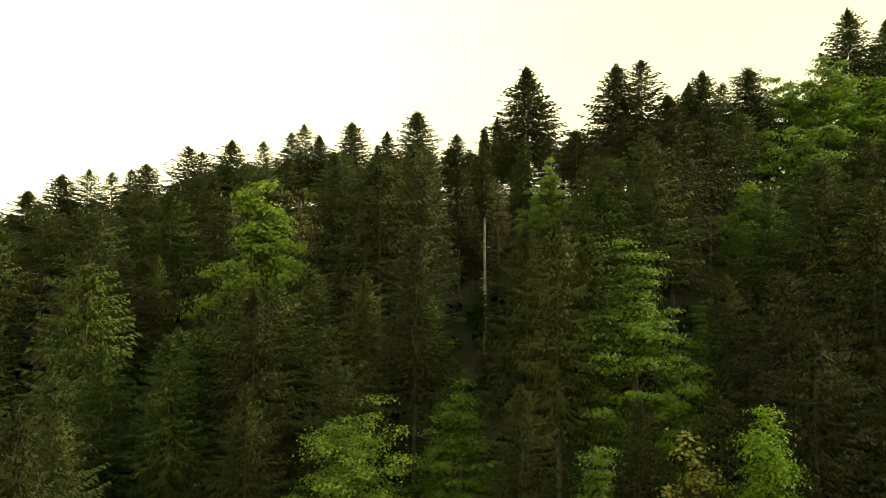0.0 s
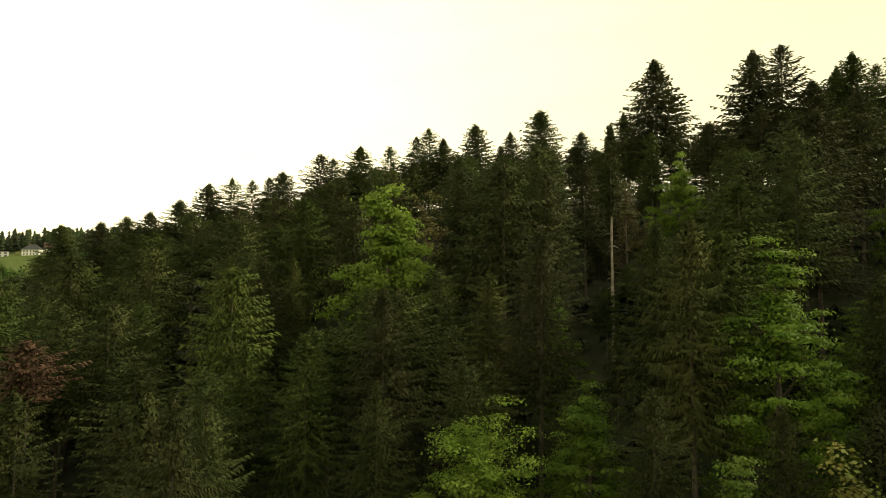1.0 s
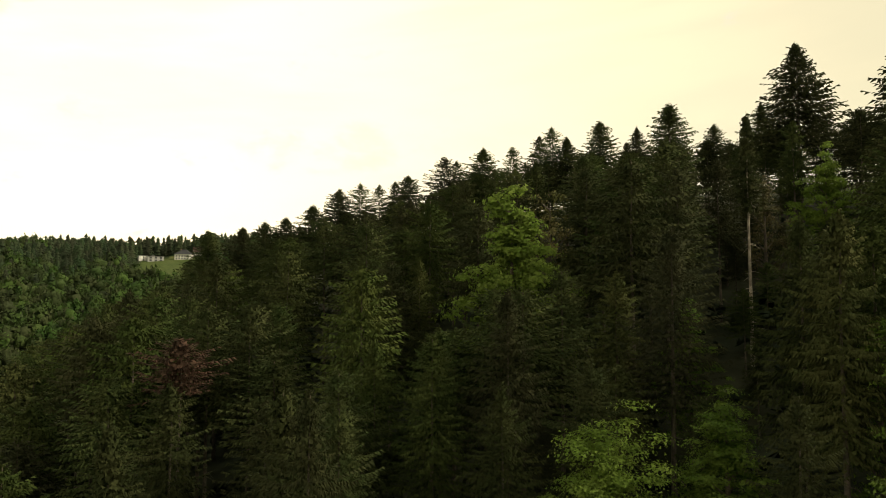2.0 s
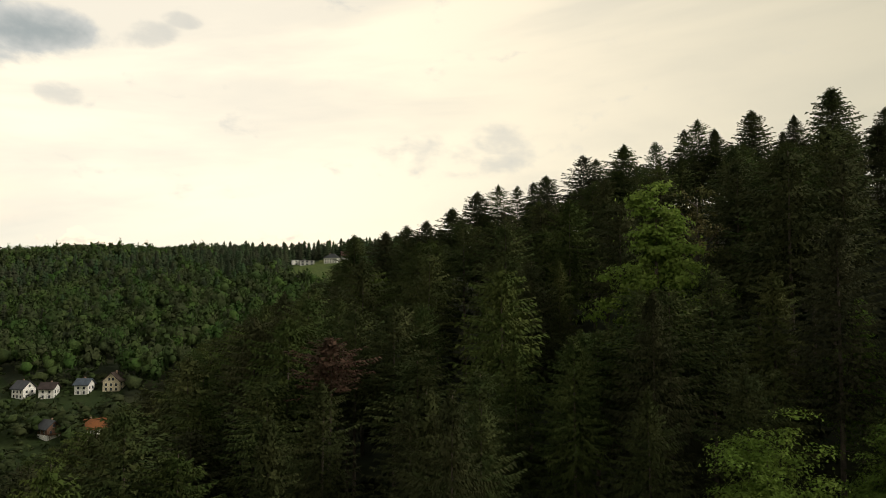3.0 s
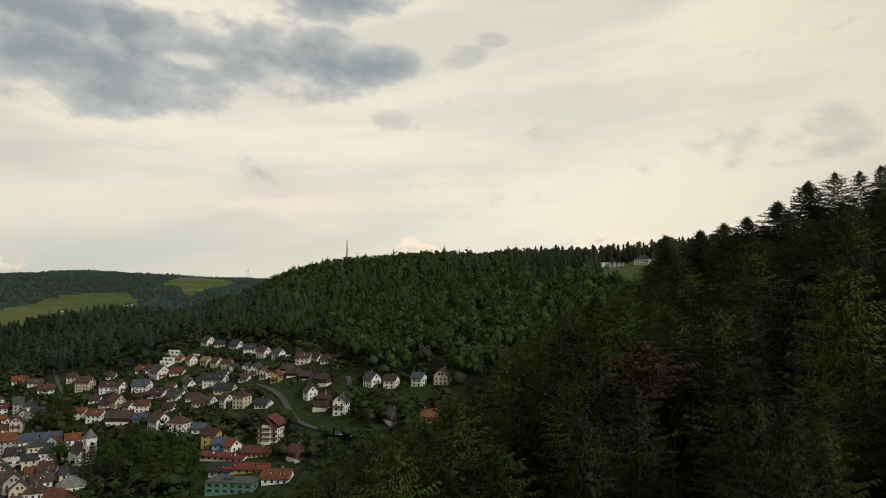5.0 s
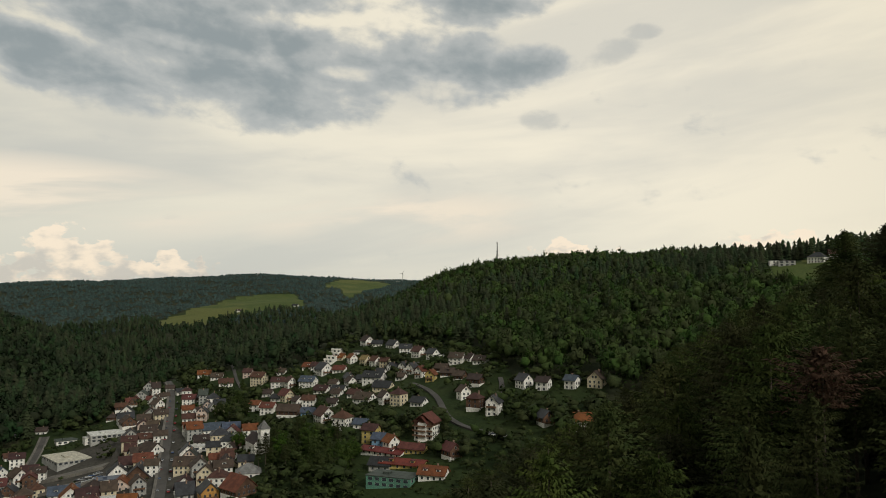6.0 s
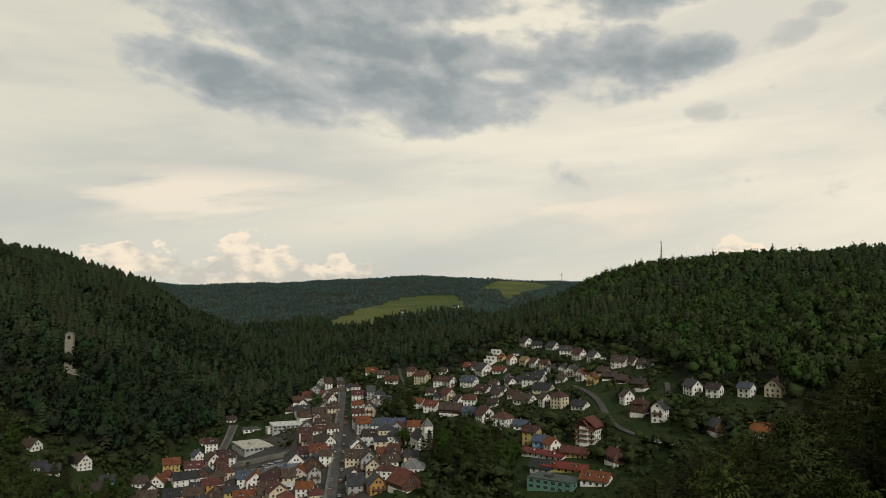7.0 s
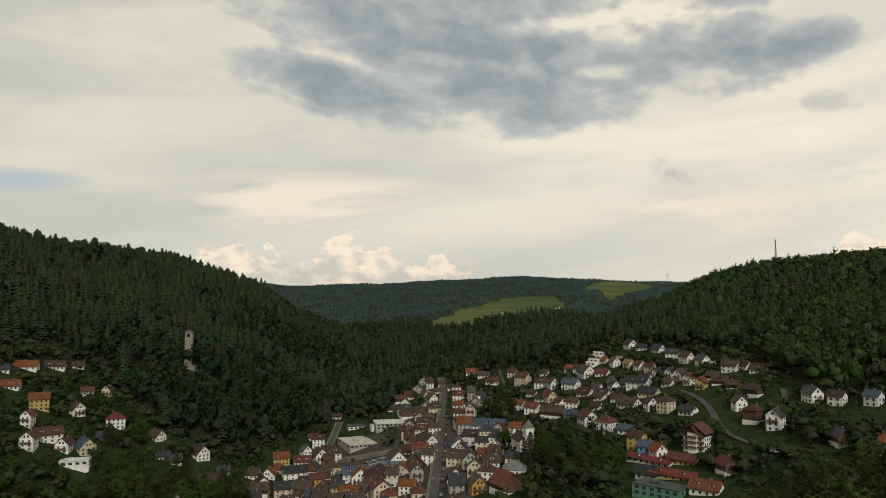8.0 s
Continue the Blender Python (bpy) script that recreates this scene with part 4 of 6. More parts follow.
def roof_tiles(name, base, gloss=0.75):
    """Tiled roof: rows of tiles as fine relief, weathered in patches."""
    m = material(name, base, tuple(c * 0.68 for c in base), gloss, 0.35, 9, 0.0, 0.25, "object")
    n = Nodes(m.node_tree)
    bsdf = next(x for x in m.node_tree.nodes if x.type == "BSDF_PRINCIPLED")
    wave = n.add("ShaderNodeTexWave", wave_type="BANDS", bands_direction="Z")
    wave.inputs["Scale"].default_value, wave.inputs["Distortion"].default_value = 1.4, 0.6
    n.plug(wave.inputs["Vector"], n.add("ShaderNodeTexCoord").outputs["Object"])
    b = n.add("ShaderNodeBump")
    b.inputs["Strength"].default_value, b.inputs["Distance"].default_value = 0.35, 0.04
    n.plug(b.inputs["Height"], wave.outputs["Fac"])
    n.plug(bsdf.inputs["Normal"], b.outputs[0])
    return m


ROOFS = {
    "r": ("orange-red tiled", roof_tiles("orange_red_tiles", (0.145, 0.047, 0.028))), "m": ("maroon tiled", roof_tiles("maroon_tiles", (0.078, 0.036, 0.029))),
    "b": ("brown tiled", roof_tiles("brown_tiles", (0.064, 0.045, 0.036))), "d": ("dark grey slate", roof_tiles("dark_slate", (0.040, 0.042, 0.046), 0.55)),
    "s": ("blue-grey panelled", roof_tiles("blue_grey_panels", (0.065, 0.085, 0.115), 0.4)), "x": ("dark red metal", roof_tiles("dark_red_metal", (0.14, 0.026, 0.022), 0.55)),
    "w": ("white flat", roof_tiles("white_roof_sheet", (0.55, 0.55, 0.52))), "c": ("beige flat", roof_tiles("beige_roof_gravel", (0.44, 0.41, 0.35))),
    "v": ("grey-green flat", roof_tiles("grey_green_felt", (0.060, 0.072, 0.062))), "g": ("grey sheet", roof_tiles("grey_sheet", (0.17, 0.17, 0.165))),
    "o": ("yellow-brown tiled", roof_tiles("yellow_brown_tiles", (0.22, 0.16, 0.07))),
}
GLASS = material("window_glass", (0.035, 0.042, 0.05), (0.06, 0.07, 0.08), 0.15, 0.6, 4, 0.0, 0.6)
FRAME = material("window_frames", (0.66, 0.65, 0.62), None, 0.6, 1.0, 6, 0.0, 0.3)
TIMBER = material("balcony_timber", (0.17, 0.095, 0.055), (0.10, 0.06, 0.04), 0.8, 0.8, 10, 0.3, 0.2)
MASONRY = material("chimney_masonry", (0.30, 0.20, 0.15), (0.20, 0.14, 0.11), 0.9, 0.9, 8, 0.4, 0.2)
STONE = material("weathered_sandstone", (0.30, 0.275, 0.225), (0.21, 0.19, 0.16), 0.9, 0.3, 9, 0.4, 0.2)
ASPHALT = material("asphalt", (0.085, 0.08, 0.074), (0.060, 0.057, 0.053), 0.9, 0.08, 20, 0.2, 0.25, world_size=True)
PAVING = material("concrete_paving", (0.17, 0.158, 0.138), (0.12, 0.112, 0.10), 0.9, 0.1, 20, 0.2, 0.2, world_size=True)
STEEL = material("galvanised_steel", (0.27, 0.27, 0.27), (0.2, 0.2, 0.2), 0.5, 0.5, 9, 0.0, 0.4)


def box(bm, x0, x1, y0, y1, z0, z1, mat=0):
    v = [bm.verts.new(p) for p in ((x0, y0, z0), (x1, y0, z0), (x1, y1, z0), (x0, y1, z0), (x0, y0, z1), (x1, y0, z1), (x1, y1, z1), (x0, y1, z1))]
    for f in ((3, 2, 1, 0), (4, 5, 6, 7), (0, 1, 5, 4), (1, 2, 6, 5), (2, 3, 7, 6), (3, 0, 4, 7)):
        bm.faces.new([v[k] for k in f]).material_index = mat


def prism(bm, outline, y0, y1, mat=0):
    """A solid with an outline in x and z, from y0 to y1."""
    a = [bm.verts.new((x, y0, z)) for x, z in outline]
    b = [bm.verts.new((x, y1, z)) for x, z in outline]
    n = len(outline)
    bm.faces.new(a).material_index = mat
    bm.faces.new(b[::-1]).material_index = mat
    for k in range(n):
        bm.faces.new((a[k], b[k], b[(k + 1) % n], a[(k + 1) % n])).material_index = mat


def part(name, bm, mats, parent, label=""):
    bmesh.ops.recalc_face_normals(bm, faces=bm.faces[:])
    me = bpy.data.meshes.new(name)
    bm.to_mesh(me)
    bm.free()
    for m in mats if isinstance(mats, (list, tuple)) else (mats,):
        me.materials.append(m)
    ob = new(name, me)
    ob.parent = parent
    return tagged(ob, label) if label else ob


def window_mesh(w, h):
    """A window facing -y: a frame standing proud of the wall round a recessed dark pane."""
    bm = bmesh.new()
    v = [bm.verts.new(p) for p in ((-w / 2, -0.10, 0), (w / 2, -0.10, 0), (w / 2, -0.10, h), (-w / 2, -0.10, h))]
    back = [bm.verts.new((c.co.x, 0.05, c.co.z)) for c in v]
    front = bm.faces.new(v)
    for k in range(4):
        bm.faces.new((v[(k + 1) % 4], v[k], back[k], back[(k + 1) % 4]))
    bmesh.ops.inset_individual(bm, faces=[front], thickness=0.08, depth=0.0)
    pane = bmesh.ops.extrude_discrete_faces(bm, faces=[front])["faces"][0]
    bmesh.ops.translate(bm, verts=pane.verts[:], vec=(0, 0.07, 0))
    pane.material_index = 1
    me = bpy.data.meshes.new("window")
    bm.to_mesh(me)
    bm.free()
    me.materials.append(FRAME), me.materials.append(GLASS)
    return me


WINDOW, WIDE_WINDOW = window_mesh(1.15, 1.45), window_mesh(2.3, 1.5)


def set_windows(house, length, depth_at, z, side, pitch_m, mesh):
    """A row of windows along one side: 0 front, 1 right, 2 back, 3 left."""
    n = max(1, int((length - 1.2) / pitch_m))
    for k in range(n):
        u = (k + 0.5 - n / 2) * (length - 1.0) / n
        turn = pose(0, 0, 0, 0, 0, (0, 90, 180, 270)[side])
        ob = new("window", mesh)
        ob.parent = house
        ob.matrix_basis = turn @ Matrix.Translation((u, -depth_at, z))


def house(az, r, wide, deep, storeys, turn, style, name="house", sunk=0.0):
    """A house at a bearing and distance. The first letter of style is the way the roof stands, then its cover, then the walls."""
    kind, cover, paint = style
    x, y = bearing(az, r)
    home = new(name)
    low = min(float(ground(*bearing(az, r - deep * 0.4))), float(ground(x, y)))
    home.matrix_basis = pose(x, y, low - 0.8 - sunk, 0, 0, az + turn)
    rng = random.Random(int(az * 100 + r))
    top = storeys * 2.55 + (0.2 if kind == "f" or cover == "x" else 1.1)
    hw, hd = wide / 2, deep / 2
    wall_word, wall_mat = WALLS[paint]
    roof_word, roof_mat = ROOFS[cover]
    shape = {"g": "gable", "e": "pitched", "h": "hipped", "f": ""}[kind]
    walls = bmesh.new()
    roof = bmesh.new()
    t, eave = 0.32, 0.95
    rise = 0.0
    if kind == "f":
        box(walls, -hw, hw, -hd, hd, -4.5, top)
        box(roof, -hw - 0.25, hw + 0.25, -hd - 0.25, hd + 0.25, top + 0.002, top + 0.4)
        if wide > 14:
            box(roof, -hw * 0.4, -hw * 0.1, -hd * 0.3, hd * 0.2, top + 0.4, top + 1.5)
    elif kind == "h":
        box(walls, -hw, hw, -hd, hd, -4.5, top)
        rise = min(hw, hd) * 0.8
        e = 0.8
        lo = [roof.verts.new(p) for p in ((-hw - e, -hd - e, top - 0.3), (hw + e, -hd - e, top - 0.3), (hw + e, hd + e, top - 0.3), (-hw - e, hd + e, top - 0.3))]
        q = max(hw - hd, 0.3)
        hi = [roof.verts.new((-q, 0, top + rise)), roof.verts.new((q, 0, top + rise))]
        for f in ((lo[0], lo[1], hi[1], hi[0]), (lo[1], lo[2], hi[1]), (lo[2], lo[3], hi[0], hi[1]), (lo[3], lo[0], hi[0]), (lo[3], lo[2], lo[1], lo[0])):
            roof.faces.new(f)
    else:
        # gable walls: the ridge runs front to back for "g", side to side for "e"
        half, run = (hw, hd) if kind == "g" else (hd, hw)
        slope = 0.45 if cover == "x" else 0.92 if kind == "g" else 0.76
        rise = half * slope
        prism(walls, ((-half, -4.5), (half, -4.5), (half, top), (0, top + rise), (-half, top)), -run, run)
        ex = half + eave
        for s in (-1, 1):
            z0 = top - eave * slope
            prism(roof, ((0, top + rise + 0.004), (s * ex, z0 + 0.004), (s * ex, z0 + t), (0, top + rise + t * 1.25)), -run - 0.8, run + 0.8)
        if kind == "e":
            for bm in (walls, roof):
                bmesh.ops.rotate(bm, verts=bm.verts[:], matrix=Matrix.Rotation(radians(90), 3, "Z"))
    part("wall", walls, wall_mat, home)
    if paint == "k" and kind != "f":
        base = bmesh.new()
        box(base, -hw - 0.05, hw + 0.05, -hd - 0.05, hd + 0.05, -4.6, 2.9 if storeys > 1 else 1.0)
        part("plinth", base, WALLS["w"][1], home, "white plastered lower storey")
    cover_ob = part("roof", roof, roof_mat, home)
    if rise:
        stack = bmesh.new()
        cx, cy = (0.9, rng.uniform(-0.5, 0.5) * hd) if kind == "g" else (rng.uniform(-0.5, 0.5) * hw, 0.9)
        box(stack, cx - 0.35, cx + 0.35, cy - 0.35, cy + 0.35, top + rise * 0.45, top + rise + 0.9)
        box(stack, cx - 0.42, cx + 0.42, cy - 0.42, cy + 0.42, top + rise + 0.9, top + rise + 1.05)
        part("chimney", stack, MASONRY, home, "brick chimney")
    if kind == "e" and wide > 10 and storeys < 4 and rng.random() < 0.6:
        for u in ((-0.25, 0.25) if wide > 13 else (0.05,)):
            d = bmesh.new()
            y0 = -hd * 0.72
            z0 = top + rise * 0.22
            box(d, u * wide - 1.1, u * wide + 1.1, y0, -0.1, z0, z0 + 1.5)
            box(d, u * wide - 1.35, u * wide + 1.35, y0 - 0.3, 0.0, z0 + 1.502, z0 + 1.72, 1)
            box(d, u * wide - 0.7, u * wide + 0.7, y0 - 0.06, y0 - 0.005, z0 + 0.35, z0 + 1.25, 2)
            part("dormer", d, [wall_mat, roof_mat, GLASS], cover_ob)
    flat = kind == "f"
    for s in range(storeys):
        z = 0.85 + s * 2.55
        for side in range(4):
            length, at = (wide, hd) if side in (0, 2) else (deep, hw)
            if side == 2:
                continue
            set_windows(home, length, at, z, side, 3.6 if flat else 2.7 if wide < 16 else 3.4, WIDE_WINDOW if flat and wide > 12 else WINDOW)
    if rise > 2.6 and kind != "h":
        for side in ((0, 2) if kind == "g" else (1, 3)):
            set_windows(home, 5.2 if rise > 3.6 else 3.4, hd if kind == "g" else hw, top + 0.25, side, 2.0, WINDOW)
    if kind == "g" and storeys >= 2 and rng.random() < 0.6:
        b = bmesh.new()
        z = 2.55 * (storeys - 1) + 0.2
        box(b, -hw * 0.8, hw * 0.8, -hd - 1.3, -hd - 0.005, z, z + 0.16)
        box(b, -hw * 0.8, hw * 0.8, -hd - 1.3, -hd - 1.2, z + 0.162, z + 1.05)
        for u in (-0.78, 0.78):
            box(b, hw * u - 0.06, hw * u + 0.06, -hd - 1.29, -hd - 1.17, -4.0, z - 0.002)
        part("balcony", b, TIMBER, home, "brown timber balcony")
    label = f"{wall_word} house with {roof_word} {shape} roof" if kind != "f" else f"{wall_word} building with a {roof_word} roof"
    TOWN.append((x, y, max(wide, deep)))
    return tagged(home, label, "house" if name == "house" else "building", "houses of the valley town")


TOWN = []
# bearing, distance, width, depth, storeys, turn, style
TERRACE = (
    (119.34, 669, 19.7, 11.5, 1, -13, "erw"), (117.55, 684, 16.9, 11.5, 1, -8, "ebw"), (116.14, 694, 10.1, 7.6, 1, 10, "ebw"),
    (120.67, 650, 8.5, 7.5, 1, 3, "edw"), (120.19, 622, 13.8, 10.4, 1, -13, "erw"), (118.44, 597, 14.4, 10.8, 3, -2, "ery"),
    (119.07, 567, 7.6, 9, 3, -25, "grw"), (115.48, 638, 10.1, 7.6, 2, 8, "emw"), (114.13, 650, 7.5, 8.4, 2, -27, "gbc"),
    (116.15, 601, 10.4, 11.7, 2, 28, "gbw"), (113.56, 596, 14.6, 12.4, 3, 3, "hxw"), (118.95, 538, 9.5, 11, 3, -20, "gmw"),
    (117.85, 553, 19, 11.5, 2, 12, "emw"), (116.75, 545, 9.5, 12, 2, -22, "gmw"), (115.5, 548, 12, 13, 2, 24, "gsc"),
    (114.12, 573, 12.8, 9.6, 1, -7, "edg"),
)
TERRACE_2 = (
    (110.79, 591, 10.4, 13.4, 1, 38, "gbw"), (107.7, 576, 11.8, 12.9, 2, 32, "gbw"), (110.28, 563, 10.3, 7.8, 1, 13, "edw"),
    (109.56, 561, 12.6, 9.5, 1, 3, "edk"), (116.04, 527, 19.4, 14, 1, -8, "fww", "hall", -3.0),
)
LOWER_TOWN = (
    (106.92, 544, 17.7, 11.5, 1, 9, "ebw"), (105.68, 539, 14.8, 11.1, 1, -15, "erw"), (109.29, 516, 10.2, 7.7, 1, 7, "erw"),
    (105.92, 561, 10.1, 7.5, 1, -4, "edu"), (104.05, 565, 17.4, 11.5, 1, -13, "ebw"), (103.07, 554, 10.6, 13.5, 1, 11, "gbw"),
    (103.39, 535, 16.9, 11.5, 2, -9, "ebk"), (101.66, 593, 13.6, 10.2, 3, 4, "ery"), (100.02, 592, 14.6, 10.9, 2, -6, "erw"),
    (98.72, 595, 11, 13.4, 3, 17, "gbw"), (97.54, 590, 11.3, 8.5, 3, -9, "ebw"), (100.65, 568, 19.6, 11.5, 2, 11, "edw"),
    (101.27, 533, 19.1, 11.5, 2, 5, "edp"), (98.91, 527, 11.5, 8.7, 3, 6, "ero"), (97.37, 495, 10.2, 7.6, 2, 10, "edy"),
    (95.94, 518, 19.1, 11.5, 2, -2, "esw"),
)
LOWER_TOWN_2 = (
    (96.05, 477, 21.1, 11.5, 1, 8, "erw"), (99.82, 619, 8.4, 8.6, 2, 26, "gsw"), (99.28, 656, 9.6, 7.5, 1, 11, "emw"),
    (98.83, 638, 11.2, 8.4, 3, -3, "emw"), (98.7, 709, 9.7, 6, 1, 0, "fgw"), (97.42, 715, 9.6, 7.5, 1, -11, "ebw"),
    (95.55, 622, 34, 40, 1, 18, "fcg", "town_hall", -1.6), (95.85, 672, 19, 15, 1, 8, "fvw"), (93.3, 650, 30, 24, 2, 9, "fwg"), (94.4, 650, 10, 9, 2, 14, "fww"),
    (91.78, 592, 11.6, 8.7, 3, -7, "emc"), (93.11, 518, 19.2, 11.5, 2, 1, "fsw"), (91.1, 510, 16, 19, 1, -7, "gdk"),
    (92.74, 474, 17.5, 10.5, 1, -6, "fww"), (91.84, 449, 10.8, 8.1, 2, -10, "erw"), (90.95, 436, 10.1, 8.6, 1, 10, "hrc"),
)
STREET_SOUTH = (
    (92.12, 678, 14.3, 10.8, 2, 8, "edw"), (90.77, 664, 14.1, 10.5, 1, 2, "ebw"), (89.96, 697, 9.8, 10.4, 2, 29, "gbw"),
    (89.73, 656, 11.9, 8.9, 2, 11, "ebc"), (90.32, 731, 11.1, 8.3, 1, -11, "erw"), (89.51, 732, 8.9, 7.5, 1, 15, "ebw"),
    (90.53, 624, 13.2, 9.9, 1, 4, "ebw"), (89.72, 589, 10.7, 8, 2, 3, "ebw"), (90.3, 559, 12.1, 14.9, 2, 33, "gbw"),
    (91.2, 564, 11.9, 8.9, 2, 9, "ebw"), (90.2, 505, 9.1, 7.5, 3, -14, "ebw"), (90.76, 604, 11.9, 8.9, 1, -4, "emw"),
    (90.22, 637, 9.7, 7.5, 1, -13, "ebc"), (93.12, 836, 7.8, 6, 1, -6, "fww"),
)
STREET_NORTH = (
    (87.75, 685, 12.5, 9.4, 2, -9, "erw"), (87.84, 654, 10.9, 8.2, 1, 11, "erw"), (87.11, 630, 9.7, 10.5, 1, -26, "gbw"),
    (87.74, 611, 11.1, 8.3, 2, 0, "emw"), (87.61, 585, 12.4, 9.3, 2, 11, "erw"), (86.03, 573, 18.1, 11.5, 1, 15, "esw"),
    (84.69, 561, 13.5, 10.1, 1, 7, "esw"), (87.07, 530, 15.6, 9.4, 2, -6, "fww"), (85.94, 514, 10.1, 7.5, 2, 1, "edc"),
    (86.71, 549, 14.1, 10.5, 1, 7, "ebw"), (87.74, 486, 16.8, 11.5, 2, -14, "ebc"), (85.68, 487, 10.3, 7.7, 1, 6, "erw"),
    (86.35, 448, 11.3, 13.3, 2, -9, "gbc"), (85.23, 450, 11.5, 8.6, 2, 5, "ebw"), (86.26, 412, 10.4, 12, 2, 12, "gdo"),
    (84.03, 401, 14.5, 16, 2, 33, "grk"),
)
STREET_NORTH_2 = (
    (83.36, 430, 14.5, 12.3, 1, 0, "hgw"), (84.56, 503, 7.5, 8.6, 1, -26, "gbw"), (83.49, 500, 10.5, 7.9, 1, 1, "emw"),
    (83.26, 530, 11.9, 8.9, 2, 9, "erw"),
)
CHURCH_QUARTER = (
    (86.71, 773, 14.1, 10.6, 1, -3, "erw"), (85.76, 748, 12.5, 9.4, 1, -15, "ebw"), (85.13, 706, 13.9, 10.4, 2, 1, "emw"),
    (82.66, 678, 14.3, 10.7, 3, -35, "emc"), (81.2, 651, 12.6, 9.5, 2, -18, "emw"), (86.03, 633, 7.5, 8.4, 1, 8, "ggw"),
    (88.38, 732, 8.9, 7.5, 1, 13, "edw"), (89.66, 951, 11.6, 8.7, 1, -3, "edw"), (89.11, 757, 8.5, 7.5, 1, -5, "ebw"),
    (82.9, 596, 9.8, 7.5, 2, -31, "erw"), (81.92, 580, 12.1, 9.1, 2, -27, "erw"), (81.25, 608, 10, 7.5, 1, -39, "edw"),
    (80.59, 603, 9.8, 12.5, 2, 31, "grc"), (80.33, 549, 17.8, 11.5, 2, -24, "ebk"), (79.71, 585, 7.5, 9.6, 1, 26, "gbw"),
    (78.83, 565, 10.8, 8.1, 2, -15, "emw"),
)
CHURCH_QUARTER_2 = (
    (78.84, 535, 11, 8.2, 1, -18, "esu"), (77.63, 501, 11.6, 14.5, 2, 24, "gmw"), (76.22, 470, 12.5, 10.6, 3, -36, "hmw"),
)
HILLSIDE = (
    (78.9, 629, 14.8, 11.1, 2, -29, "esw"), (77.82, 601, 13.2, 9.9, 1, -33, "emw"), (78.8, 680, 13, 9.8, 1, -36, "erw"),
    (77.72, 655, 12.9, 14.1, 2, 30, "gdw"), (76.46, 649, 12.2, 9.2, 1, -24, "erw"), (75.74, 620, 7.5, 7.7, 1, 30, "gdw"),
    (73.74, 579, 18.8, 11.5, 2, -30, "edw"), (76.49, 685, 11.9, 9, 1, -32, "erc"), (75.5, 666, 8.1, 8.3, 2, 27, "grw"),
    (74.44, 652, 7.9, 9.1, 2, 40, "goc"), (73.64, 641, 8.4, 10.1, 2, 34, "gmw"), (72.88, 631, 8.5, 7.5, 2, -33, "emc"),
    (72.26, 611, 7.5, 9.6, 1, -39, "gdw"), (71.36, 586, 7.5, 7.8, 2, -38, "gdw"), (70.71, 572, 7.5, 8.3, 2, -37, "gdw"),
    (69.98, 549, 7.5, 8.7, 2, -39, "grw"),
)
HILLSIDE_2 = (
    (69.19, 528, 7.5, 7.8, 2, -22, "gry"),
)
HILLSIDE_3 = (
    (75.73, 606, 6.5, 7, 2, 24, "gdw"), (74.67, 598, 10, 8, 1, -30, "edw"), (76.65, 570, 9, 8, 1, -34, "ebw"),
    (68.33, 552, 10, 8, 1, -20, "ebk"), (66.9, 516, 9, 8, 1, -30, "ebk"), (75.19, 688, 7, 5, 1, 0, "fgw"),
    (78.3, 668, 9, 8, 2, -30, "emw"), (76.9, 612, 8, 8, 1, -30, "ebw"), (75.6, 590, 8, 8, 2, 28, "gbw"),
    (73.2, 604, 8, 8, 1, -30, "edw"), (71.6, 560, 8, 7, 1, -28, "ebw"), (77, 540, 9, 8, 1, -28, "ebw"),
    (66.6, 470, 8, 7, 2, 30, "gbw"), (81, 690, 9, 8, 1, -20, "ebw"), (83.5, 720, 9, 8, 2, -20, "emp"),
    (80.3, 640, 9, 8, 2, 28, "gmw"), (82, 630, 9, 8, 1, -20, "ebw"), (72.9, 500, 8, 8, 2, 28, "gbw"),
)
UPPER_ROW = (
    (74.62, 752, 11.9, 8.9, 1, -27, "egw"), (74.33, 714, 10.3, 13.1, 2, 28, "gbw"), (73.48, 703, 11, 8.2, 1, -8, "edw"),
    (72.23, 686, 10.5, 12.2, 1, 41, "gdw"), (71.21, 655, 11.8, 8.8, 2, -12, "edw"), (70.19, 630, 9.4, 11.1, 2, 43, "gmw"),
    (69.07, 605, 8.3, 10.2, 2, 40, "gdw"), (68.31, 603, 6.6, 6, 1, 9, "fgw"), (67.1, 566, 12.6, 9.4, 2, -23, "ebw"),
    (66.05, 564, 7.5, 7.6, 1, 44, "gbw"), (65.18, 548, 11.8, 8.9, 1, -27, "ebw"), (67.83, 532, 11.2, 8.4, 1, -13, "ebk"),
    (65.61, 490, 10.6, 8, 2, -32, "ebk"),
)
